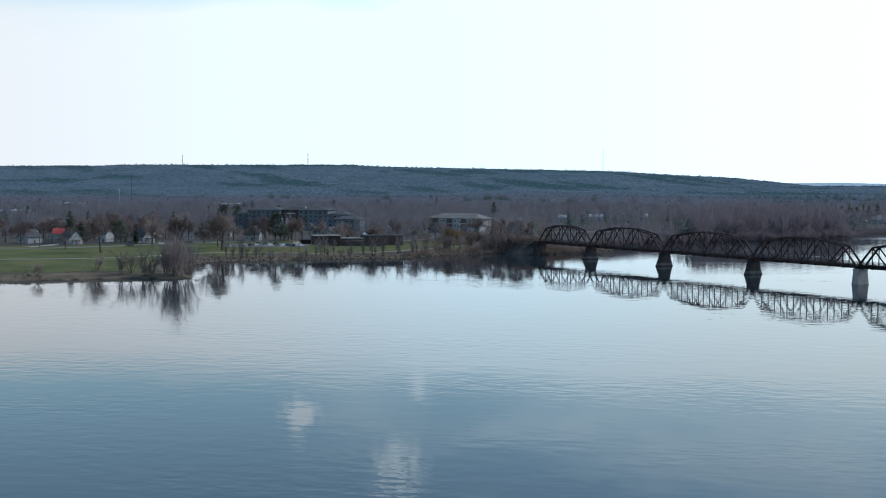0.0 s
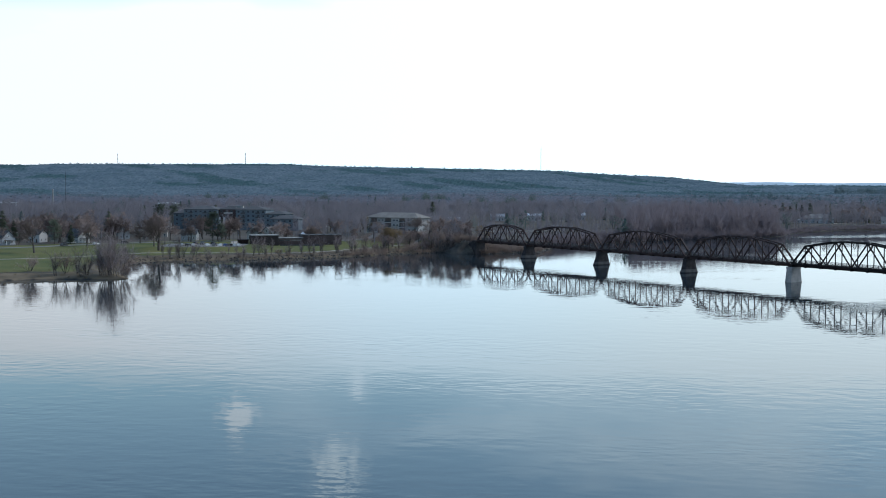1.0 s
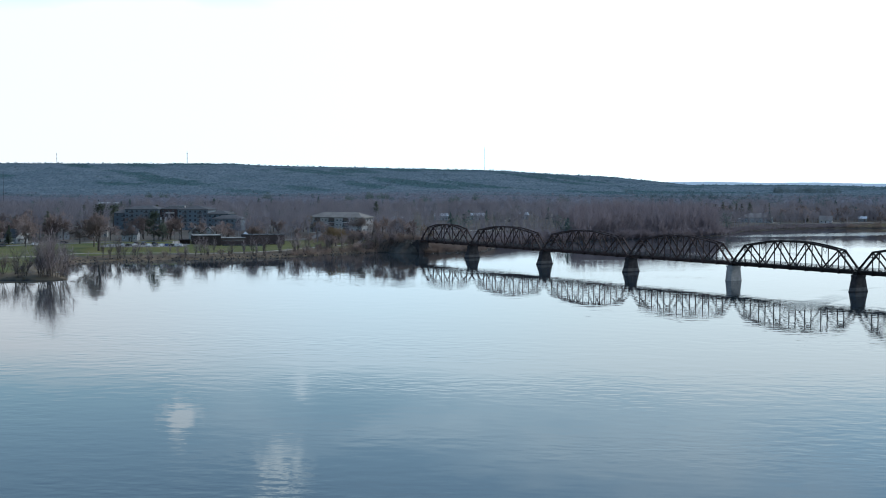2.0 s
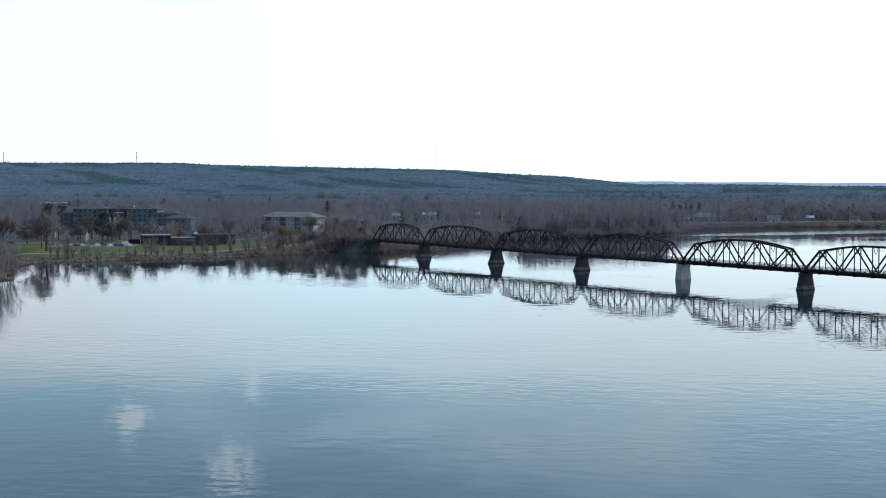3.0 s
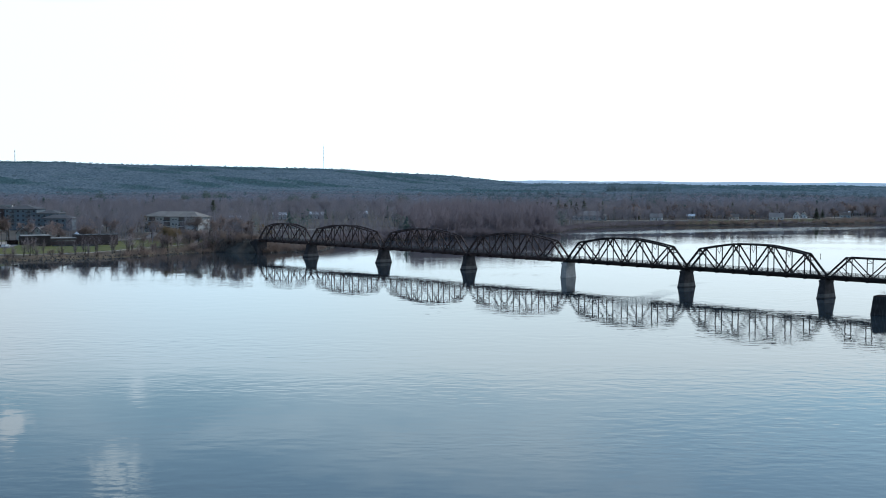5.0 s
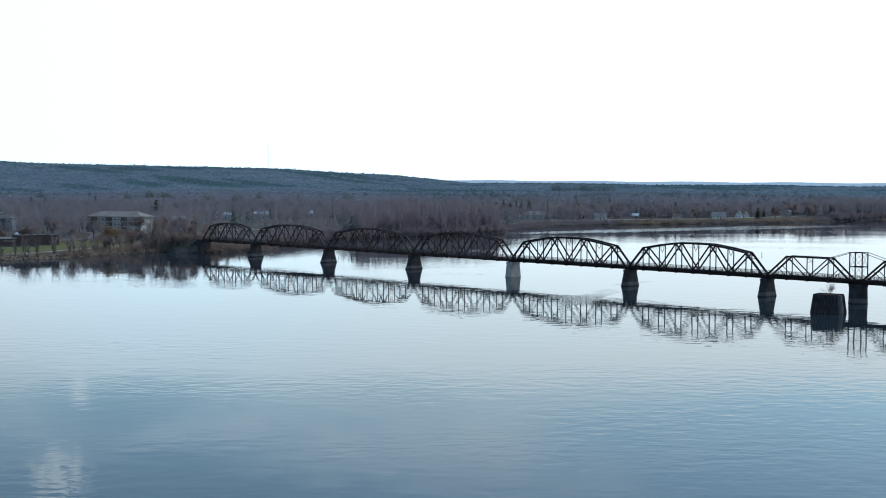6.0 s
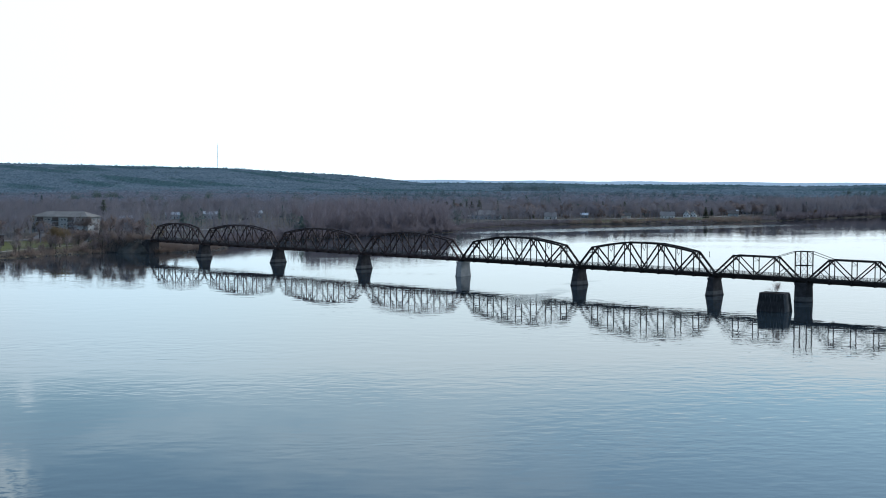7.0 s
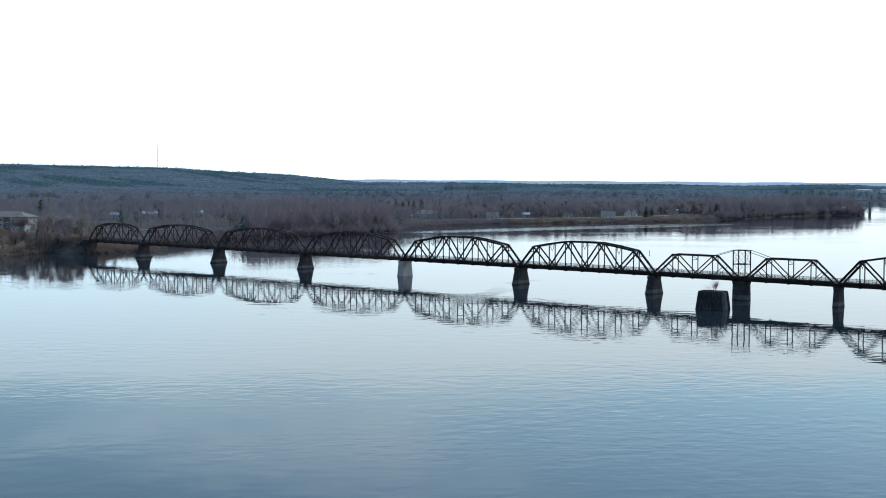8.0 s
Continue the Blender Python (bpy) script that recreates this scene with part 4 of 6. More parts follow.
# Trees that stand by themselves in the park, the town and at the waterline: kind, x, y, height, width.
for i, (kind, x, y, h, w) in enumerate((
    ("clump", -199, 499, 24, 0.92), ("slim", -208.5, 497, 13, 1.1), ("shrub", -192, 497, 7, 0.9), ("shrub", -235, 501, 9.5, 0.9), ("slim", -220.5, 494, 13, 1.3),
    ("shrub", -219, 499, 13, 0.7), ("shrub", -210, 494, 8, 1.1), ("slim", -214, 500, 14, 1.0), ("shrub", -250, 478, 7, 1.0),
    ("broad", -283.4, 609, 21.5, 1.05), ("broad", -309.6, 623, 13, 0.9), ("broad", -278.7, 664, 16, 0.9), ("broad", -233, 650, 21, 1.15), ("broad", -240, 662, 13, 1.0),
    ("slim", -194.4, 613, 13, 0.8), ("broad", -262, 700, 15, 1.0), ("broad", -222, 742, 15, 1.0), ("broad", -213, 735, 16, 1.0), ("broad", -205, 745, 13, 1.1),
    ("conifer", -336, 682, 19, 1.1), ("conifer", -331, 686, 13, 1.0), ("pine", -304.4, 680, 15, 1.2), ("conifer", -296, 683, 11, 1.1), ("pine", -327, 762, 14, 1.3),
    ("conifer", -299.4, 747, 17, 1.1), ("pine", -227.6, 727, 19, 1.15), ("pine", -222, 726, 13, 1.1), ("conifer", -378, 1020, 15, 1.2), ("pine", -370, 1090, 17, 1.7),
    ("conifer", -131, 985, 20, 1.1), ("pine", -330, 925, 21, 1.5), ("pine", -322, 930, 18, 1.5), ("conifer", -288, 928, 17, 1.1), ("broad", -345, 710, 16, 1.1), ("broad", -362, 700, 15, 1.0), ("broad", -375, 680, 16, 1.1), ("broad", -322, 722, 17, 1.0),
    ("broad", -310, 735, 17, 1.1), ("broad", -285, 735, 16, 0.9), ("broad", -270, 752, 17, 1.1), ("broad", -258, 740, 15, 1.0), ("broad", -248, 770, 16, 1.0),
    ("broad", -186, 790, 14, 1.1), ("broad", -176, 760, 11, 1.1), ("broad", -166, 782, 13, 1.1), ("broad", -195, 770, 12, 1.0), ("broad", -340, 745, 18, 1.1),
    ("willow", -118, 715, 13.5, 1.3), ("willow", -150, 815, 12, 1.1), ("broad", -139, 770, 14, 1.0), ("broad", -128, 752, 12, 1.1), ("broad", -110, 748, 14, 1.1), ("broad", -100, 732, 13, 1.0),
    ("slim", -140, 664, 12, 1.0), ("slim", -146, 656, 13, 1.0), ("slim", -133, 668, 12.5, 1.1), ("slim", -118, 689, 13, 1.1), ("slim", -120, 694, 10, 1.1), ("slim", -112, 697, 11, 1.2),
    ("slim", -161, 647, 9, 1.0), ("slim", -172, 640, 8, 1.0), ("slim", -205, 622, 10, 1.0), ("slim", -212, 618, 8, 1.1), ("shrub", -104, 702, 8, 1.1), ("shrub", -97, 707, 8, 1.1),
    ("slim", -92, 712, 12, 1.1), ("slim", -86, 716, 12, 1.2), ("shrub", -80, 714, 7, 1.2), ("slim", -76, 720, 11, 1.0), ("shrub", -184, 632, 5, 1.1), ("shrub", -166, 645, 5, 1.1),
    ("broad", -86, 735, 14, 1.1), ("broad", -76, 745, 15, 1.0), ("broad", -95, 745, 14, 1.0), ("willow", -70, 760, 12, 1.1), ("conifer", 158, 1195, 15, 1.0), ("conifer", 164, 1190, 17, 1.0), ("conifer", 171, 1193, 14, 1.1), ("conifer", 176, 1188, 16, 1.0), ("conifer", 150, 1200, 16, 1.0), ("conifer", 182, 1196, 15, 1.0), ("conifer", 190, 1200, 17, 1.0), ("conifer", 144, 1190, 15, 1.1), ("conifer", 205, 1205, 15, 0.9), ("conifer", 209, 1208, 16, 0.9), ("conifer", 407, 1180, 12, 1.3), ("pine", 372, 1215, 13, 1.4), ("willow", 556, 1275, 9, 1.2), ("shrub", 268, 1170, 6, 1.3), ("conifer", 425, 1215, 9, 1.3), ("broad", 300, 1165, 12, 1.1), ("broad", 345, 1172, 13, 1.0), ("broad", 232, 1162, 12, 1.1), ("broad", 430, 1195, 13, 1.0), ("broad", 320, 1170, 11, 1.0), ("slim", -68, 712, 9, 1.2), ("slim", -73, 708, 10, 1.2), ("slim", -84, 709, 11, 1.1), ("slim", -62, 718, 8, 1.2), ("slim", -95, 716, 12, 1.1), ("slim", -101, 722, 11, 1.2), ("broad", -352, 655, 14, 1.1), ("broad", -371, 640, 15, 1.1),
)):
    tree(kind, i % 5 if kind in ("broad", "slim") else i % 2, x, y, h, i * 2.4, w)
# Thin trees leaning over the water along the bank.
edge = np.random.default_rng(33)
for (ax, ay), (bx, by) in zip(SHORE[11:19], SHORE[12:20]):
    for k in range(int(math.hypot(bx - ax, by - ay) / 2.9)):
        t, off = edge.random(), edge.uniform(1.5, 9)
        ln = math.hypot(bx - ax, by - ay)
        x, y = ax + (bx - ax) * t - (by - ay) / ln * off, ay + (by - ay) * t + (bx - ax) / ln * off
        if abs(x + 71) < 12 and abs(y - 704) < 12:
            continue
        kind = ("slim", "slim", "slim", "shrub")[k % 4]
        tree(kind, int(edge.integers(5 if kind == "slim" else 2)), x, y, (5 + 9.5 * edge.random() ** 1.4) * (0.35 if kind == "shrub" else 1), edge.uniform(0, 6), edge.uniform(0.55, 1.15) if kind == "slim" else 1.0)
# More bare trees between the houses.
town = np.random.default_rng(21)
built = ((-262, 896, 60, 16), (-130, 822, 24, 14), (-170, 705, 36, 30), (-218, 676, 28, 22), (-331, 672, 8, 8), (-345, 690, 7, 7), (-298, 698, 7, 7), (-244, 735, 7, 6), (-322, 697, 7, 6))
count = 0
while count < 120:
    x, y = town.uniform(-400, -95), town.uniform(690, 880)
    if any(abs(x - bx) < hx and abs(y - by) < hy for bx, by, hx, hy in built) or (x > -190 and y < 745 and x < -140):
        continue
    if (-322 < x < -195 and 772 < y < 885 or -165 < x < -92 and 765 < y < 815) and town.random() < 0.8:
        continue
    count += 1
    tree("broad", int(town.integers(5)), x, y, town.uniform(9, 16) if x < -260 else town.uniform(7, 12), town.uniform(0, 6), town.uniform(0.9, 1.2))
# Bare trees between the houses on the far shore.
far_town = np.random.default_rng(52)
for k in range(110):
    x = far_town.uniform(140, 520)
    y = 1140 + max(0.0, x - 250) * 0.33 + far_town.uniform(26, 110)
    if min(math.hypot(x - hx, y - hy) for hx, hy in ((189, 1158), (160, 1165), (252, 1166), (290, 1190), (371, 1186), (399, 1212), (407, 1216), (330, 1186), (455, 1236))) < 13:
        continue
    tree("conifer" if k % 5 == 0 else "broad", k % 2 if k % 5 == 0 else k % 5, x, y, far_town.uniform(9, 15), far_town.uniform(0, 6), far_town.uniform(0.9, 1.2))
sapling = tree("shrub", 1, 149.5, 369.5, 5.0, 0.4, 0.8)
sapling.location = (151.4, 371.6, 5.35)
tagged(sapling, "small bare shrub growing on the guard block")


# ---- woods, too many to count ----
def template(kind, seed, count, width):
    """A light tree of unit height for distant woods."""
    rng = np.random.default_rng(seed)
    out = []
    if kind == "puff":
        out += prism_tris(np.array([0, 0, -0.05]), np.array([0, 0, 0.4]), 0.02, 0.01, 3)
        for _ in range(count):
            c = rng.normal(size=3)
            c = c / np.linalg.norm(c) * rng.random() ** 0.4 * (0.3, 0.3, 0.42) + (0, 0, 0.5)
            a, b = rng.normal(size=3) * width, rng.normal(size=3) * width
            out.append([c - a * 0.5, c + a * 0.5, c + b])
    elif kind == "tuft":
        for _ in range(count):
            a, r = rng.random() * 6.28, rng.random() ** 0.6
            base = np.array([math.cos(a), math.sin(a), 0]) * 0.16 * rng.random() - (0, 0, 0.06)
            mid = base + np.array([math.cos(a) * r * 0.3, math.sin(a) * r * 0.3, 0.45 + 0.4 * rng.random()])
            out.append(spike(base, mid, width, rng))
            for _k in range(2):
                at = base + (mid - base) * (0.4 + 0.5 * rng.random())
                out.append(spike(at, at + rng.normal(size=3) * (0.14, 0.14, 0.06) + (0, 0, 0.25), width * 0.8, rng))
    elif kind == "bare":
        out += prism_tris(np.array([0, 0, -0.05]), np.array([0, 0, 0.55]), 0.022, 0.01, 3)
        for _ in range(count):
            z = 0.25 + 0.5 * rng.random()
            a = rng.random() * 6.28
            base = np.array([0, 0, z]) + rng.normal(size=3) * (0.07, 0.07, 0.03)
            up = 0.16 + 0.26 * rng.random()
            r = 0.32 * math.sqrt(max(0.05, 1 - ((z + up - 0.62) / 0.45) ** 2)) * (0.4 + 0.7 * rng.random())
            out.append(spike(base, base + np.array([math.cos(a) * r, math.sin(a) * r, up]), width, rng))
    else:
        out += prism_tris(np.array([0, 0, -0.05]), np.array([0, 0, 0.9]), 0.02, 0.005, 3)
        for k in range(count):
            f = (k + rng.random()) / count
            z, a = 0.12 + 0.86 * f, rng.random() * 6.28
            reach = (0.24 * (1 - f) ** 0.8 + 0.015) * (0.6 + 0.5 * rng.random())
            o = np.array([math.cos(a), math.sin(a), 0])
            s = np.cross(o, (0, 0, 1)) * (0.05 + reach * 0.45)
            root, tip = np.array([0, 0, z + 0.05]), np.array([0, 0, z - 0.04]) + o * reach
            out.append([root, tip + s, tip - s])
    return np.array(out)


def plant(name, label, mat, kinds, xs, ys, heights, seed, wide=1.0, lift=0.85):
    rng = np.random.default_rng(seed)
    z, _ = land(xs, ys)
    pick = rng.integers(len(kinds), size=len(xs))
    chunks = []
    for k, tpl in enumerate(kinds):
        s = pick == k
        n = int(s.sum())
        if not n:
            continue
        a = rng.random(n) * 6.28
        h = heights[s]
        w = h * wide * (0.85 + 0.4 * rng.random(n))
        c, sn = (np.cos(a) * w)[:, None, None], (np.sin(a) * w)[:, None, None]
        X, Y, Z = tpl[None, :, :, 0], tpl[None, :, :, 1], tpl[None, :, :, 2]
        tri = np.stack([X * c - Y * sn + xs[s][:, None, None], X * sn + Y * c + ys[s][:, None, None], Z * h[:, None, None] + z[s][:, None, None]], -1)
        chunks.append(tri.reshape(-1, 3, 3))
    return tagged(soup(name, np.concatenate(chunks), mat, lift), label, "woods", kind="stuff")


CLEARINGS = [((1320, 2413), 12), ((-598, 1085), 40), ((-490, 1385), 36), ((-205, 745), 20), ((-290, 895), 26), ((-262, 895), 26), ((-230, 893), 30), ((-130, 825), 24), ((-275, 845), 42), ((-228, 845), 36), ((-125, 790), 26), ((-245, 730), 60), ((-160, 700), 45), ((-320, 680), 45), ((195, 1150), 24), ((160, 1160), 16), ((252, 1160), 15), ((290, 1182), 14), ((371, 1178), 18), ((330, 1178), 14), ((403, 1208), 16), ((455, 1230), 14),
             ((-670, 1380), 45), ((-590, 1320), 15), ((509, 1390), 32), ((486, 1300), 22), ((268, 1555), 22), ((-60, 1150), 35), ((-120, 1020), 25), ((40, 1350), 30)]


def pine_share(x, y):
    """Pines stand in clumps."""
    v = np.sin(x * 0.011 + 2 * np.sin(y * 0.006)) + np.sin(y * 0.009 + 1.3 + 1.5 * np.sin(x * 0.007)) + 0.8 * np.sin(x * 0.031 + y * 0.023)
    return smooth(0.2, 1.9, v)


def scatter(rng, n, r0, r1, spread=33.0, near_edge=4.0):
    """Random places on land between two distances, away from lawns, buildings and the water."""
    r = np.sqrt(rng.random(n) * (r1 * r1 - r0 * r0) + r0 * r0)
    a = np.radians((rng.random(n) * 2 - 1) * spread)
    x, y = r * np.sin(a), r * np.cos(a)
    d = inland(NORTH, x, y)
    ok = d > near_edge
    ok &= ~((inland(PARK, x, y) > -6) & (y < 745)) & (inland(FAR_LAWN, x, y) < -4)
    for (cx, cy), rad in CLEARINGS:
        ok &= np.hypot(x - cx, y - cy) > rad
    return x[ok], y[ok]


rng = np.random.default_rng(5)
bare_near = [template("bare", s, 70, 0.013) for s in range(6)]
bare_far = [template("puff", 20 + s, 52, 0.072) for s in range(8)]
pine_far = [template("puff", 50 + s, 44, 0.09) for s in range(5)]
pine_mid = [template("puff", 70 + s, 120, 0.045) for s in range(5)]
pine_near = [template("pine", 40 + s, 44, 0) for s in range(2)] + [template("puff", 60 + s, 120, 0.045) for s in range(4)]
x, y = scatter(rng, 5200, 720, 1450)
az = np.degrees(np.arctan2(x, y))
ok = (az < -6.0) | (az > 1.2) | (np.hypot(x, y) > 985)
low_x, low_y = x[~ok], y[~ok]
x, y = x[ok], y[ok]
plant("woods", "leafless brown woods behind the town and the river", WOODS_BARE, bare_near, x, y, 10 + 7 * rng.random(len(x)), 1)
low_x, low_y = np.append(low_x, low_x + 5.5), np.append(low_y, low_y + 7)
plant("young_woods", "low leafless young growth behind the railway bank", WOODS_BARE, bare_near, low_x, low_y, 4 + 4 * rng.random(len(low_x)), 19)
x, y = scatter(rng, 3000, 1400, 2500)
plant("woods", "leafless brown woods on the river plain", WOODS_BARE, bare_far, x, y, 8 + 4 * rng.random(len(x)), 2, 1.2, 0.92)
x, y = scatter(rng, 300, 850, 1500)
plant("pine_woods", "scattered dark green pines among bare trees", WOODS_PINE, pine_near, x, y, 9 + 7 * rng.random(len(x)), 3)


def canopy():
    """The unbroken roof of crowns over the plain and the long hill."""
    g = np.random.default_rng(61)
    az, r = np.arange(-32, 32.01, 0.06), [1420.0]
    while r[-1] < 4150:
        r.append(r[-1] + 5 + r[-1] * 0.0022)
    A, R = np.meshgrid(az, np.array(r))
    A, R = np.radians(A + g.uniform(-0.025, 0.025, A.shape)), R + g.uniform(-3, 3, A.shape)
    X, Y = R * np.sin(A), R * np.cos(A)
    z, d = land(X, Y)
    d = inland(NORTH, X, Y)
    mottle = g.normal(size=A.shape)
    for axis, steps in ((1, (1, 2, 4)), (0, (1, 2))):
        for k in steps:
            mottle = mottle + np.roll(mottle, k, axis)
    mottle /= mottle.std()
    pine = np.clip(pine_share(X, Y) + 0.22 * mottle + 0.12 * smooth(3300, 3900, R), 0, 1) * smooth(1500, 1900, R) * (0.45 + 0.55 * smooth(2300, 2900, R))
    # Painted haze: beyond the plain the canopy takes the bluer tone.
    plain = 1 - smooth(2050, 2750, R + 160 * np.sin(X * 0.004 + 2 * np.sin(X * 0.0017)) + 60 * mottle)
    cover = smooth(25, 70, d) * smooth(1400, 1500, R)
    for (cx, cy), rad in CLEARINGS:
        cover = np.minimum(cover, smooth(rad * 0.8, rad * 1.3, np.hypot(X - cx, Y - cy)))
    h = 6.0 + 2.2 * g.random(A.shape) + pine * 3.5 * g.random(A.shape) ** 1.5
    Z = z - 1.5 + (h + 1.5) * cover
    ny, nx = A.shape
    i = (np.arange(ny - 1)[:, None] * nx + np.arange(nx - 1)[None, :]).ravel()
    i = i[cover.ravel()[i] > 0.02]
    quads = np.stack([i, i + 1, i + 1 + nx, i + nx], 1).astype(np.int32)
    me = bpy.data.meshes.new("far_canopy")
    me.vertices.add(nx * ny)
    me.vertices.foreach_set("co", np.stack([X, Y, Z], -1).astype(np.float32).ravel())
    me.loops.add(quads.size)
    me.loops.foreach_set("vertex_index", quads.ravel())
    me.polygons.add(len(quads))
    me.polygons.foreach_set("loop_start", np.arange(0, quads.size, 4, dtype=np.int32))
    me.update(calc_edges=True)
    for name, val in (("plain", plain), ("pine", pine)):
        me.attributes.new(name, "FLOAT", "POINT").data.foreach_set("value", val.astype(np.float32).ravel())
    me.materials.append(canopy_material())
    me.polygons.foreach_set("use_smooth", np.ones(len(quads), bool))
    # Massed twigs shade as one soft roof, with a little of each crown's own turn.
    nrm = g.normal(size=(nx * ny, 3)) * (0.22, 0.22, 0.1) + (0, 0, 1)
    nrm /= np.linalg.norm(nrm, axis=1, keepdims=True)
    me.normals_split_custom_set_from_vertices(nrm)
    tagged(new("far_canopy", me), "hazy mixed woods covering the plain and the long hill", "woods", kind="stuff")


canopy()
x, y = scatter(rng, 2600, 3850, 4120)
plant("crest_woods", "line of trees along the crest of the hill", HAZY_PINE, bare_far, x, y, 9 + 6 * rng.random(len(x)) ** 2, 15, 1.0, 0.9)
x, y = scatter(rng, 9000, 1700, 3900)
ok = rng.random(len(x)) < 0.04 + 0.5 * pine_share(x, y)
x, y = x[ok], y[ok]
plant("hill_pines", "dark pines on the plain and the long hill", HAZY_PINE, pine_far, x, y, 9 + 5 * rng.random(len(x)), 6, 0.9, 0.92)
r, a = rng.uniform(1450, 2300, 260), np.radians(rng.uniform(3.5, 24, 260))
plant("ridge_pines", "stand of tall dark pines on the low ridge", HAZY_PINE, pine_mid, r * np.sin(a), r * np.cos(a), 12 + 9 * rng.random(260) ** 3, 16, 0.8)
# Clumps of pines on the plain: azimuth, distance, count, half width in degrees.
cx, cy = [], []
for az, dist, count, half in ((-8.74, 1650, 6, 0.14), (-7.5, 1760, 18, 0.62), (-5.3, 1620, 6, 0.18), (-4.0, 1500, 10, 0.36), (-3.1, 1720, 5, 0.2), (-12.4, 1800, 5, 0.2), (0.9, 1600, 6, 0.2), (27.4, 2650, 70, 2.6), (-17.3, 1900, 8, 0.5), (8.6, 1420, 8, 0.3), (12.1, 1400, 8, 0.4)):
    a, r = np.radians(az + rng.uniform(-half, half, count)), dist + rng.uniform(-25, 25, count)
    cx, cy = np.append(cx, r * np.sin(a)), np.append(cy, r * np.cos(a))
plant("pine_woods", "clumps of tall dark pines standing over the bare woods", WOODS_PINE, pine_mid, cx, cy, 13 + 6 * rng.random(len(cx)), 18, 0.8, 0.9)
a, r = np.radians(11.4 + rng.uniform(-1.4, 1.4, 60)), 2700 + rng.uniform(-60, 60, 60)
plant("ridge_pines", "group of very tall pines on the skyline", HAZY_PINE, pine_mid, r * np.sin(a), r * np.cos(a), 18 + 9 * rng.random(60), 22, 0.55, 0.9)
# The dense tall wood on the point behind the bridge.
n = 5200
x, y = rng.uniform(-60, 240, n), rng.uniform(725, 1120, n)
d = inland(NORTH, x, y)
ok = (d > 3) & (d < 110) & (y < 1075) & (np.degrees(np.arctan2(x, y)) < 7.6) & ((np.degrees(np.arctan2(x, y)) > 1.2) | (np.hypot(x, y) > 985))
plant("point_woods", "dense tall leafless wood on the point by the river", POINT_BARE, [template("bare", 30 + s, 44, 0.016) for s in range(6)], x[ok], y[ok], 14 + 7 * rng.random(int(ok.sum())), 7, 0.8)
# Bare trees crowding round the houses of the far shore.
x, y = rng.uniform(135, 560, 3400), rng.uniform(1140, 1440, 3400)
d = inland(NORTH, x, y)
ok = (d > 34) & (d < 170) & (inland(FAR_LAWN, x, y) < -4)
for (hx, hy), rad in CLEARINGS:
    ok &= np.hypot(x - hx, y - hy) > rad * 0.75
plant("town_woods", "leafless trees crowding round the far shore houses", WOODS_BARE, bare_near, x[ok], y[ok], 6 + 7 * rng.random(int(ok.sum())), 20)
# A dense wooded shore further upstream.
x, y = rng.uniform(500, 800, 1500), rng.uniform(1230, 1560, 1500)
d = inland(NORTH, x, y)
ok = (d > 1.5) & (d < 90)
plant("shore_woods", "dense leafless woods along the far shore", WOODS_BARE, bare_near, x[ok], y[ok], 13 + 6 * rng.random(int(ok.sum())), 8, 0.8)


def brush():
    """Dry brush and saplings along the water's edge."""
    g = np.random.default_rng(9)
    out_x, out_y = [], []
    for (ax, ay), (bx, by) in zip(SHORE[10:38], SHORE[11:39]):
        n = int(math.hypot(bx - ax, by - ay) * 3.0)
        t = g.random(n)
        off = g.random(n) ** 1.5 * 13 + 0.5
        nx, ny = -(by - ay), bx - ax
        ln = math.hypot(nx, ny)
        out_x += list(ax + (bx - ax) * t + nx / ln * off)
        out_y += list(ay + (by - ay) * t + ny / ln * off)
    return np.array(out_x), np.array(out_y), g


x, y, g = brush()
far = (y > 770) & (inland(FAR_LAWN, x, y) < -3) & (inland(NORTH, x, y) > 0.3)
plant("shore_brush", "dark leafless brush along the far shore", POINT_BARE, [template("tuft", 80 + s, 18, 0.03) for s in range(5)], x[far], y[far], np.where((x[far] > 135) & (x[far] < 500), 1.3 + 2.2 * g.random(int(far.sum())), 3 + 6 * g.random(int(far.sum()))), 11, 1.3)
x, y = x[~far], y[~far]
t, o = g.random(1700), g.normal(size=1700)
x, y = np.append(x, -60 - t * 80 + o * 9), np.append(y, 702 + t * 95 + o * 8)
lx, ly = (x + 37.5) * 0.618 - (y - 665) * 0.786, (x + 37.5) * 0.786 + (y - 665) * 0.618
ok = (inland(NORTH, x, y) > 0.5) & ~((lx > -56) & (lx < -46) & (ly > -11) & (ly < -3))
x, y = x[ok], y[ok]
plant("bank_brush", "dry brown brush and saplings along the bank", BRUSH, [template("tuft", 70 + s, 14, 0.03) for s in range(6)], x, y, (0.8 + 2.6 * g.random(len(x)) ** 2) * np.where(x < -135, 0.6, 1.5), 10, 1.5)

# Dry grass tufts on the spit and along the lawn's edge.
g = np.random.default_rng(44)
x, y = g.uniform(-420, -190, 5200), g.uniform(415, 620, 5200)
d = inland(NORTH, x, y)
ok = (d > 1.2) & (d < 26) & (g.random(5200) < np.clip(1.2 - d / 26, 0, 1))
plant("grass_tufts", "dry tan grass tufts on the river spit", DRY_GRASS, [template("tuft", 95 + s, 9, 0.09) for s in range(5)], x[ok], y[ok], 0.35 + 0.7 * g.random(int(ok.sum())) ** 2, 17, 2.0)


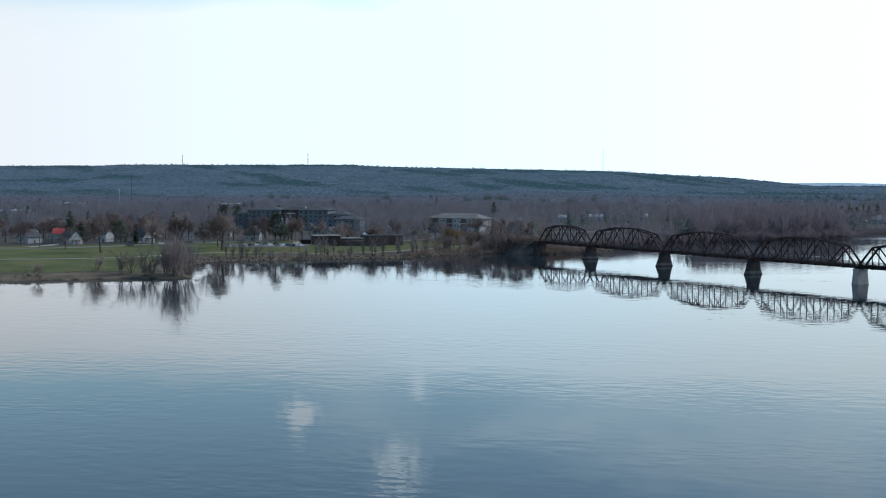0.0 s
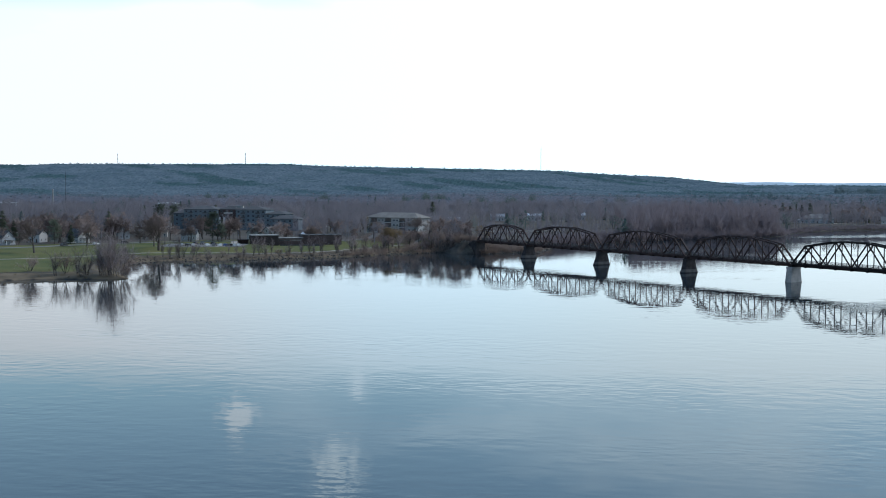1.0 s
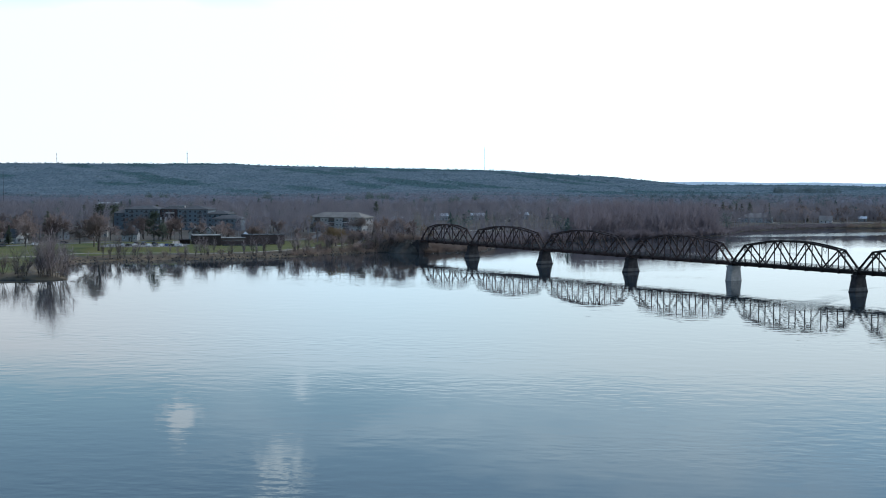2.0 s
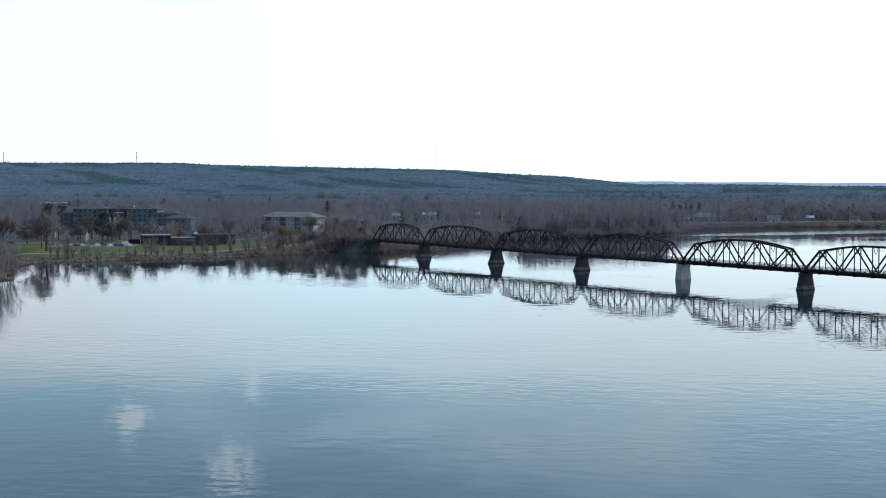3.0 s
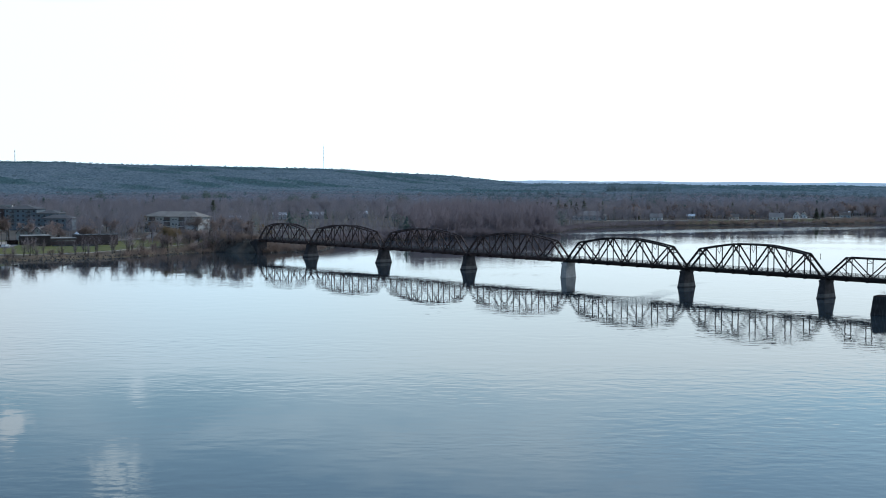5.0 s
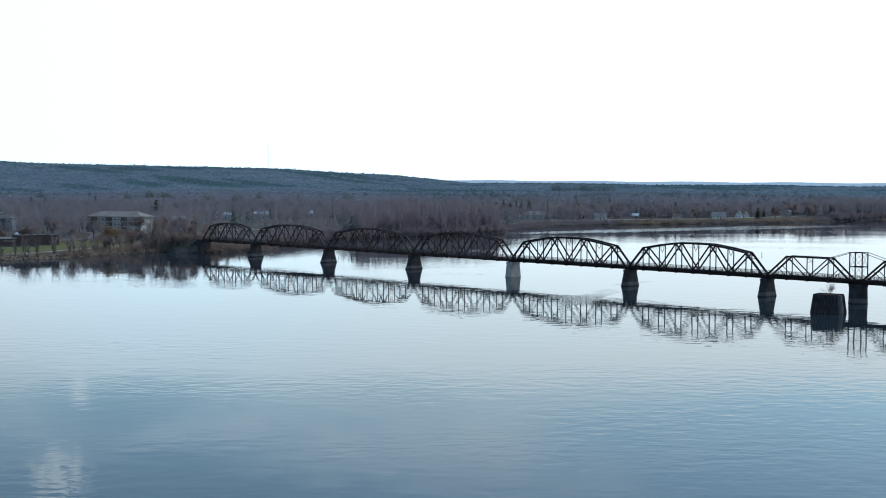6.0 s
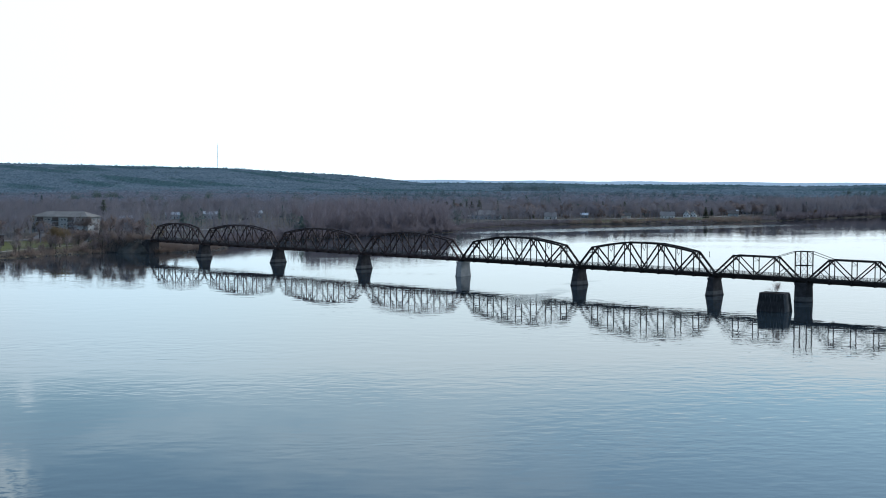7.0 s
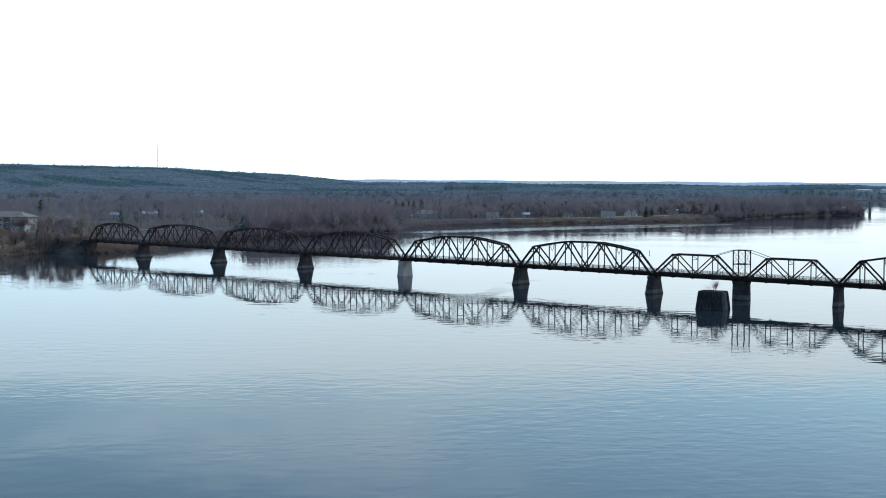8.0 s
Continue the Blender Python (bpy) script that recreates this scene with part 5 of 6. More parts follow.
# ---- roads and paths ----
def ribbon(name, points, width, mat, label, lift=0.06):
    """A path draped over the ground, with a thickness of its own."""
    pts = []
    for (ax, ay), (bx, by) in zip(points, points[1:]):
        n = max(1, int(math.hypot(bx - ax, by - ay) / 4))
        pts += [(ax + (bx - ax) * i / n, ay + (by - ay) * i / n) for i in range(n)]
    pts.append(points[-1])
    for _ in range(6):
        pts = [pts[0]] + [((a[0] + 2 * b[0] + c[0]) / 4, (a[1] + 2 * b[1] + c[1]) / 4) for a, b, c in zip(pts, pts[1:], pts[2:])] + [pts[-1]]
    bm = bmesh.new()
    rows = []
    for i, (x, y) in enumerate(pts):
        (ax, ay), (bx, by) = pts[max(i - 1, 0)], pts[min(i + 1, len(pts) - 1)]
        ln = math.hypot(bx - ax, by - ay)
        nx, ny = -(by - ay) / ln * width / 2, (bx - ax) / ln * width / 2
        z = max(ground_at(x + nx * k, y + ny * k) for k in (-1, 0, 1)) + lift
        rows.append([bm.verts.new((x + nx, y + ny, z - 0.6)), bm.verts.new((x + nx, y + ny, z)), bm.verts.new((x - nx, y - ny, z)), bm.verts.new((x - nx, y - ny, z - 0.6))])
    for p, q in zip(rows, rows[1:]):
        for k in range(3):
            bm.faces.new((p[k], p[k + 1], q[k + 1], q[k]))
    bmesh.ops.recalc_face_normals(bm, faces=bm.faces)
    return tagged(part(name, bm, mat), label, "path" if "path" in name else "road", kind="structure")


ribbon("path_river", [(-460, 455), (-340, 515), (-286, 546), (-258, 578), (-238, 628), (-215, 640), (-181, 644), (-160, 656), (-142, 674), (-128, 705), (-118, 722), (-97, 752), (-80, 775)], 3.0, GRAVEL, "pale gravel riverside path")
ribbon("road_town", [(-520, 560), (-400, 600), (-329, 627), (-302, 650), (-285, 680), (-266, 706), (-240, 722), (-205, 733), (-165, 752), (-135, 790), (-100, 850)], 6.5, ASPHALT, "grey town street behind the park")
ribbon("road_lot_north", [(-84, 905), (-60, 918), (-28, 926)], 9.0, GRAVEL, "pale gravel lot behind the railway bank", 0.2)
ribbon("road_drive", [(-340, 640), (-336, 655), (-338, 676)], 5.0, GRAVEL, "pale driveway beside the houses")
ribbon("road_access", [(-214, 728), (-209, 712), (-208, 692), (-204, 664)], 5.0, GRAVEL, "pale access lane to the car park")
ribbon("road_lot", [(-240, 676), (-195, 682)], 34.0, ASPHALT, "grey car park beside the lawn", 0.05)
ribbon("road_far_shore", [(150, 1150), (215, 1152), (300, 1166), (400, 1205), (470, 1245)], 7.0, GRAVEL, "pale street along the far shore", 0.25)
ribbon("path_rail_trail", [(-76, 714), (-90, 732), (-120, 770), (-150, 812)], 3.0, GRAVEL, "gravel trail on the old railway bank")


# ---- buildings ----
def window_mesh(w, h):
    bm = bmesh.new()
    box(bm, -w / 2, -0.03, 0, w / 2, 0.03, h)
    return bm


def fit_window(host, x, y, z, w, h, turn, share, frame_mat=TRIM):
    """A framed window set on a wall: the frame proud of the wall, the pane within it."""
    key = (w, h)
    if key not in share:
        fr = bmesh.new()
        for a in ((-w / 2 - 0.1, 0, w / 2 + 0.1, 0.1), (-w / 2 - 0.1, h - 0.1, w / 2 + 0.1, h), (-w / 2 - 0.1, 0, -w / 2, h), (w / 2, 0, w / 2 + 0.1, h), (-0.04, 0, 0.04, h)):
            box(fr, a[0], -0.08, a[1], a[2], 0.08, a[3])
        f = part("window", fr, frame_mat, host)
        p = part("pane", window_mesh(w, h), GLASS, f)
        share[key] = (f, p)
        f.matrix_basis = pose(x, y, z, 0, 0, turn)
    else:
        f = again(share[key][0], pose(x, y, z, 0, 0, turn), host)
        again(share[key][1], Matrix(), f)


def gable_roof(bm, w, d, z, rise, over=0.5, thick=0.25):
    """A pitched roof with its ridge along x."""
    a, b = w / 2 + over, d / 2 + over
    drop = rise * over / (d / 2)
    prof = [(-b, z - drop), (0, z + rise), (b, z - drop), (b, z - drop + thick), (0, z + rise + thick * 1.3), (-b, z - drop + thick)]
    lo, hi = [bm.verts.new((-a, y, zz)) for y, zz in prof], [bm.verts.new((a, y, zz)) for y, zz in prof]
    for i in range(6):
        bm.faces.new((lo[i], lo[(i + 1) % 6], hi[(i + 1) % 6], hi[i]))
    for q in ((0, 1, 4, 5), (1, 2, 3, 4)):
        bm.faces.new([lo[i] for i in q])
        bm.faces.new([hi[i] for i in q][::-1])
    bmesh.ops.recalc_face_normals(bm, faces=bm.faces)
    return bm


def hip_roof(bm, w, d, z, rise, over=0.6, cx=0, cy=0):
    a, b = w / 2 + over, d / 2 + over
    k = max(0.0, a - b)
    lo = [bm.verts.new((cx + x, cy + y, z)) for x, y in ((-a, -b), (a, -b), (a, b), (-a, b))]
    md = [bm.verts.new((cx + x, cy + y, z + 0.25)) for x, y in ((-a, -b), (a, -b), (a, b), (-a, b))]
    r0, r1 = bm.verts.new((cx - k - 0.05, cy, z + rise)), bm.verts.new((cx + k + 0.05, cy, z + rise))
    for i in range(4):
        bm.faces.new((lo[i], lo[(i + 1) % 4], md[(i + 1) % 4], md[i]))
    bm.faces.new(lo[::-1])
    bm.faces.new((md[0], md[1], r1, r0))
    bm.faces.new((md[1], md[2], r1))
    bm.faces.new((md[2], md[3], r0, r1))
    bm.faces.new((md[3], md[0], r0))
    bmesh.ops.recalc_face_normals(bm, faces=bm.faces)
    return bm


def house(x, y, turn, w, d, wall_h, rise, wall_mat, roof_mat, label, hip=False, porch=False, chimney=True, name="house"):
    """A detached house: walls with gables, roof, windows, door, chimney and, for some, a porch."""
    z = min(ground_at(x + a, y + b) for a in (-4, 4) for b in (-4, 4))
    h = thing(name, pose(x, y, z, 0, 0, turn), label, "house", "houses")
    bm = bmesh.new()
    box(bm, -w / 2, -d / 2, -1.0, w / 2, d / 2, wall_h)
    if not hip:
        for sx in (-1, 1):
            xa, xb = sx * w / 2, sx * (w / 2 - 0.2)
            v = [bm.verts.new(q) for q in ((xa, -d / 2, wall_h), (xa, d / 2, wall_h), (xa, 0, wall_h + rise), (xb, -d / 2, wall_h), (xb, d / 2, wall_h), (xb, 0, wall_h + rise))]
            for f in ((0, 1, 2), (5, 4, 3), (0, 2, 5, 3), (1, 4, 5, 2)):
                bm.faces.new([v[i] for i in f])
    bmesh.ops.recalc_face_normals(bm, faces=bm.faces)
    part("wall", bm, wall_mat, h)
    part("roof", hip_roof(bmesh.new(), w, d, wall_h, rise) if hip else gable_roof(bmesh.new(), w, d, wall_h, rise), roof_mat, h)
    share = {}
    n = max(2, int(w / 3))
    for fl in range(max(1, int(wall_h / 2.7))):
        for i in range(n):
            xx = -w / 2 + w * (i + 0.5) / n
            if fl == 0 and i == n // 2:
                part("door", box(bmesh.new(), xx - 0.5, -d / 2 - 0.07, 0, xx + 0.5, -d / 2 + 0.03, 2.05), DOOR, h)
            else:
                fit_window(h, xx, -d / 2, 0.9 + 2.7 * fl, 1.0, 1.3, 0, share)
        for sx in (-1, 1):
            for yy in (-d / 4, d / 4):
                fit_window(h, sx * w / 2, yy, 0.9 + 2.7 * fl, 1.0, 1.3, 90, share)
    if not hip and rise > 2:
        for sx in (-1, 1):
            fit_window(h, sx * w / 2, 0, wall_h + 0.4, 1.0, 1.3, 90, share)
    if chimney:
        part("chimney", box(bmesh.new(), w * 0.2 - 0.4, -0.1, wall_h + rise * 0.5, w * 0.2 + 0.4, 0.7, wall_h + rise + 1.0), BRICK, h)
    if porch:
        bm = bmesh.new()
        box(bm, w / 2, -d / 3, 2.4, w / 2 + 2.2, d / 3, 2.65)
        part("porch_roof", bm, roof_mat, h)
        for yy in (-d / 3 + 0.1, 0, d / 3 - 0.1):
            part("porch_post", box(bmesh.new(), w / 2 + 1.95, yy - 0.08, -1.0, w / 2 + 2.1, yy + 0.08, 2.4), TRIM, h)
    return h


house(-345, 690, 20, 9, 8, 5.2, 2.6, SIDING_GREY, ROOF_RED, "grey two-storey house with a red roof")
house(-330.5, 672, -30, 9.5, 8.5, 3.6, 4.0, SIDING_GREY, SHINGLE, "pale grey gabled house with a porch", porch=True)
house(-322, 697, -15, 8, 7, 4.8, 2.4, SIDING_WHITE, SHINGLE, "white two-storey house behind the lawn")
house(-314, 706, 10, 8, 7, 3.0, 2.2, SIDING_CREAM, SHINGLE, "low cream house among bare trees")
house(-298.5, 698, -25, 9.5, 8, 3.6, 4.2, SIDING_WHITE, SHINGLE, "white gabled house with grey shingles", porch=True)
house(-290, 746, -60, 8.5, 7, 4.6, 3.0, SIDING_WHITE, SHINGLE, "white gabled house facing the river")
house(-244, 735, 5, 9, 7.5, 4.0, 2.6, SIDING_GREY, SHINGLE, "grey house behind the car park")
house(-365, 722, 5, 9, 8, 4.5, 2.6, SIDING_CREAM, SHINGLE, "cream two-storey house in the trees")
house(-275, 770, 15, 9, 8, 4.5, 2.6, SIDING_CREAM, SHINGLE, "cream two-storey house in the trees")
house(-208, 749, 80, 8, 7, 4.6, 3.2, SIDING_WHITE, SHINGLE, "white gabled house behind the brown hall")
house(-200, 752, 80, 8, 7, 4.6, 3.2, SIDING_WHITE, SHINGLE, "white gabled house behind the brown hall")
house(-420, 800, 10, 10, 8, 4.5, 2.6, SIDING_GREY, SHINGLE, "grey house among bare trees")
house(-338, 800, -10, 10, 8, 4.5, 2.6, SIDING_WHITE, SHINGLE, "white house among bare trees")
house(-358, 676, 70, 10, 8.5, 3.8, 3.8, SIDING_GREY, SHINGLE, "grey gabled house beside the town street", porch=True)
house(-600, 1100, 20, 44, 22, 7.0, 1.2, SIDING_WHITE, ROOF_METAL, "long low warehouse with a pale roof in the woods", hip=True, chimney=False, name="warehouse")
house(-490, 1400, 12, 26, 18, 8.0, 1.2, SIDING_WHITE, ROOF_METAL, "low warehouse with a pale roof behind the woods", hip=True, chimney=False, name="warehouse")
# The far shore.
house(189.5, 1158, -8, 28, 12, 4.2, 4.0, SIDING_GREY, SHINGLE_PALE, "wide grey hip-roofed house on the far shore", hip=True)
house(160, 1165, -8, 14, 9, 3.2, 2.2, SIDING_BLUE, SHINGLE, "low grey hip-roofed house on the far shore", hip=True)
house(176, 1158, -8, 9, 6, 2.8, 0.9, SIDING_WHITE, ROOF_METAL, "low white garage beside the wide house", hip=True, chimney=False)
house(252, 1166, -14, 11, 8, 3.0, 3.2, SIDING_WHITE, SHINGLE_PALE, "grey gabled house on the far shore")
house(290, 1190, -14, 7, 5, 3.0, 1.6, SIDING_DULL, ROOF_METAL, "grey house with a bright metal roof on the far shore")
house(371, 1186, -18, 13, 9, 3.0, 3.4, SIDING_BRIGHT, SHINGLE_PALE, "white house with a grey gable roof on the far shore")
house(399, 1212, 60, 7, 6, 3.2, 3.2, SIDING_BRIGHT, SHINGLE, "white gabled cottage on the far shore")
house(407, 1216, 60, 7, 6, 3.0, 3.0, SIDING_BRIGHT, SHINGLE, "white gabled cottage on the far shore")
house(330, 1186, -14, 9, 7, 3.0, 2.2, SIDING_CREAM, SHINGLE, "cream bungalow on the far shore")
house(486, 1300, -20, 20, 10, 3.0, 1.2, SIDING_GREY, ROOF_METAL, "long white bungalow with a pale roof", hip=True, chimney=False)
house(455, 1236, -20, 10, 8, 3.0, 2.2, SIDING_GREY, SHINGLE, "grey bungalow near the far shore")
house(560, 1345, -25, 14, 9, 3.4, 1.6, SIDING_GREY, SHINGLE, "grey bungalow behind the shore trees", hip=True)
house(509, 1392, -12, 24, 14, 3.8, 1.6, SIDING_GREY, ROOF_METAL, "long white hall with a bright metal roof", hip=True, chimney=False, name="metal_hall")
house(268, 1556, -4, 30, 12, 6.0, 1.6, SIDING_CREAM, ROOF_FLAT, "long cream apartment house in the woods", hip=True, chimney=False)
house(-681, 1384, 20, 30, 20, 7.6, 1.2, SIDING_WHITE, ROOF_METAL, "long low white warehouse in the woods", hip=True, chimney=False, name="warehouse")
for x, y, w, lab in ((-92, 1130, 12, "white"), (-60, 1142, 12, "white"), (38, 1352, 16, "pale"), (-20, 1180, 9, "pale"), (-118, 1020, 10, "cream")):
    house(x, y, 8, w, 8, 4.0, 2.0, SIDING_WHITE, ROOF_METAL, lab + " house with a bright roof in the bare woods", chimney=False)


for x, y, w in ((1302, 2425, 34), (1340, 2402, 26)):
    house(x, y, -28, w, 14, 21.6 - ground_at(x, y), 1.2, SIDING_BRIGHT, ROOF_METAL, "long white hall on the distant wooded rise", hip=True, chimney=False, name="white_hall")


def apartment_block():
    """Four storeys in stepped wings with low hipped roofs, balconies and a brick entrance."""
    z = ground_at(-262, 895) + 2.4
    b = thing("apartment_building", pose(-262, 896, z, 0, 0, -3), "long blue-grey four-storey apartment building with grey hip roofs", "apartment building")
    share = {}
    rail = None
    for x0, x1, y0, y1, fl, mat in ((-47, -37, -4, 8, 3, SIDING_BLUE), (-37, -12, -9, 8, 4, SIDING_BLUE), (-12, 3, -5, 9, 4, BRICK), (3, 25, -11, 8, 4, SIDING_BLUE), (25, 40, -12, 6, 3, SIDING_BLUE), (33, 53, -24, -12.5, 2, SIDING_BLUE)):
        hgt = 3.0 * fl
        w, d, cx, cy = x1 - x0, y1 - y0, (x0 + x1) / 2, (y0 + y1) / 2
        part("wall", box(bmesh.new(), x0, y0, -7, x1 - 0.02, y1, hgt), mat, b)
        part("roof", hip_roof(bmesh.new(), w, d, hgt + 0.02, 2.6, 0.8, cx, cy), SHINGLE, b)
        n = int(w / 3.4)
        for f in range(fl):
            for i in range(n):
                xx = x0 + w * (i + 0.5) / n
                fit_window(b, xx, y0, 3.0 * f + 0.9, 1.4, 1.5, 0, share, SIDING_DULL)
                if i % 3 == 1 and f > 0 and mat is SIDING_BLUE:
                    if rail is None:
                        slab = part("balcony", box(bmesh.new(), -1.6, -1.5, 0, 1.6, 0, 0.2), SIDING_DULL, b)
                        slab.matrix_basis = pose(xx, y0, 3.0 * f)
                        rail = part("balcony_rail", box(bmesh.new(), -1.6, -1.5, 0.2, 1.6, -1.42, 1.2, 0.01), GALVANISED, slab)
                    else:
                        again(rail, Matrix(), again(slab, pose(xx, y0, 3.0 * f), b))
    part("entrance_bay", box(bmesh.new(), -11.5, -8.0, -1, -4.5, -5, 7.2), CLADDING_DARK, b, "dark entrance bay")
    for i in range(2):
        part("entrance_column", box(bmesh.new(), -11 + i * 3.4, -8.6, -2, -9.6 + i * 3.4, -7.9, 6.5), SIDING_WHITE, b, "white entrance column")
    part("canopy", box(bmesh.new(), -7.0, -8.4, 9.2, -1.5, -4.9, 9.9), SIDING_WHITE, b, "white canopy")
    part("roof_unit", box(bmesh.new(), -8, 1, 13.2, 4, 4, 14.6, 0.2), ROOF_FLAT, b)


apartment_block()


def lodge():
    """Three pale storeys under a low hipped roof, with flat dark panels for the shade of recessed balconies."""
    z = ground_at(-130, 820) + 2.7
    b = thing("apartment_building", pose(-132.2, 822, z, 0, 0, -24), "pale three-storey apartment building with a low brown roof", "apartment building")
    part("wall", box(bmesh.new(), -20, -7, -7, 20, 7, 9.2), SIDING_PALE, b)
    part("roof", hip_roof(bmesh.new(), 40, 14, 9.2, 3.4, 0.9), SHINGLE_BROWN, b)
    share = {}
    for k, xx in enumerate((-14, -3, 8)):
        # Shade of a recess as a dark panel on the flat wall.
        part("recess", box(bmesh.new(), xx - 2.2, -7.15, 0.2, xx + 2.2, -6.95, 9.0), DOOR, b, "flat dark panel for the shade of recessed balconies")
        for f in range(3):
            part("balcony", box(bmesh.new(), xx - 2.2, -8.0, 0.1 + 3 * f, xx + 2.2, -7.0, 0.3 + 3 * f), TRIM, b)
            part("balcony_rail", box(bmesh.new(), xx - 2.2, -8.0, 0.3 + 3 * f, xx + 2.2, -7.92, 1.2 + 3 * f), GALVANISED, b)
    for f in range(3):
        for xx in (-18.5, -10, -7.5, 1.5, 4, 13, 16.5):
            fit_window(b, xx, -7, 0.9 + 3 * f, 1.4, 1.4, 0, share)
        for yy in (-4, 0, 4):
            fit_window(b, 20, yy, 0.9 + 3 * f, 1.2, 1.4, 90, share)


lodge()


def hall():
    """The low brown riverside hall: a tall block, a long wing and an end block."""
    z = ground_at(-178, 680)
    b = thing("riverside_hall", pose(-194.7, 694.5, z, 0, 0, 22), "dark brown flat-roofed riverside hall with a long wing", "hall")
    part("main_block", box(bmesh.new(), 0, 0, -2, 15, 13, 6.0), CLADDING_DARK, b)
    part("main_roof", box(bmesh.new(), -0.3, -0.3, 6.0, 15.3, 13.3, 6.3), ROOF_FLAT, b)
    part("wing", box(bmesh.new(), 15, 7, -2, 30, 17, 4.1), BRICK, b, "red-brown brick wing")
    part("wing_roof", box(bmesh.new(), 15.32, 6.7, 4.1, 30, 17.3, 4.4), ROOF_FLAT, b)
    part("end_block", box(bmesh.new(), 30, 11, -2, 53, 24, 5.5), BRICK, b)
    part("end_roof", box(bmesh.new(), 29.8, 10.7, 5.5, 53.3, 24.3, 5.75), SHINGLE, b)
    part("terrace", box(bmesh.new(), 15.5, -1.0, -2, 40, 6.9, 0.25), CONCRETE, b, "pale paved terrace")
    part("terrace_wall", box(bmesh.new(), 15.5, -1.4, -2, 40, -1.05, 1.0), STONE_PALE, b, "low terrace wall")
    for i in range(4):
        part("window", box(bmesh.new(), 16.2 + i * 3.4, 6.94, 2.6, 19.0 + i * 3.4, 7.05, 3.3), GLASS, b)
    for i in range(3):
        part("door", box(bmesh.new(), 2 + i * 4.2, -0.06, 0.1, 4.0 + i * 4.2, 0.05, 2.3), DOOR, b)
    for i in range(6):
        part("roof_rib", box(bmesh.new(), 30.4 + i * 4.2, 11, 5.75, 30.7 + i * 4.2, 24, 6.0), SHINGLE, b)


hall()
z = ground_at(-174.3, 731.5)
k = thing("white_kiosk", pose(-174.3, 731.5, z, 0, 0, 10), "small white kiosk with a bright pointed roof", "kiosk")
part("wall", box(bmesh.new(), -1.8, -1.8, -0.5, 1.8, 1.8, 4.2), SIDING_BRIGHT, k)
part("roof", hip_roof(bmesh.new(), 3.6, 3.6, 4.2, 2.4, 0.3), ROOF_METAL, k)
z = ground_at(-201.5, 700)
k = thing("picnic_shelter", pose(-201.5, 700, z, 0, 0, 8), "dark open picnic shelter beside the car park", "shelter")
part("roof", box(bmesh.new(), -3.2, -2.2, 2.6, 3.2, 2.2, 3.0, 0.2), CLADDING_DARK, k)
for sx in (-2.9, 0, 2.9):
    for sy in (-1.9, 1.9):
        part("post", box(bmesh.new(), sx - 0.12, sy - 0.12, -0.3, sx + 0.12, sy + 0.12, 2.6), CLADDING_DARK, k)
part("back_wall", box(bmesh.new(), -3, 1.95, 0, 3, 2.1, 2.4), CLADDING_DARK, k)


# ---- parked cars ----
def car(paint, label):
    c = thing("car", Matrix(), label, "car", "cars in the car park")
    bm = bmesh.new()
    side = [(-2.15, 0.35), (2.15, 0.35), (2.2, 0.75), (1.3, 0.95), (-2.1, 1.0)]
    top = [(-1.95, 0.98), (1.15, 0.95), (0.45, 1.45), (-1.5, 1.48)]
    for prof, half, bring in ((side, 0.9, 1.0), (top, 0.8, 0.88)):
        lo = [bm.verts.new((x, -half * (bring if z > 1.2 else 1), z)) for x, z in prof]
        hi = [bm.verts.new((x, half * (bring if z > 1.2 else 1), z)) for x, z in prof]
        for i in range(len(prof)):
            bm.faces.new((lo[i], lo[(i + 1) % len(prof)], hi[(i + 1) % len(prof)], hi[i]))
        bm.faces.new(lo[::-1])
        bm.faces.new(hi)
    bmesh.ops.recalc_face_normals(bm, faces=bm.faces)
    part("body", bm, paint, c)
    for s in (-1, 1):
        bm = bmesh.new()
        v = [bm.verts.new(q) for q in ((-1.75, s * 0.83, 1.02), (0.95, s * 0.83, 1.0), (0.42, s * 0.74, 1.38), (-1.4, s * 0.74, 1.4))]
        bm.faces.new(v)
        bmesh.ops.solidify(bm, geom=bm.faces[:], thickness=0.03)
        part("side_window", bm, GLASS, c)
    bm = bmesh.new()
    bm.faces.new([bm.verts.new(q) for q in ((1.13, -0.66, 1.0), (1.13, 0.66, 1.0), (0.52, 0.6, 1.42), (0.52, -0.6, 1.42))])
    bmesh.ops.solidify(bm, geom=bm.faces[:], thickness=0.04)
    part("windscreen", bm, GLASS, c)
    wheel = None
    for x in (-1.35, 1.35):
        for y in (-0.82, 0.82):
            if wheel is None:
                bm = bmesh.new()
                tube(bm, [((0, -0.11, 0), 0.33), ((0, 0.11, 0), 0.33)], 12)
                wheel = part("wheel", bm, RUBBER, c)
                wheel.location = (x, y, 0.33)
            else:
                again(wheel, pose(x, y, 0.33), c)
    return c


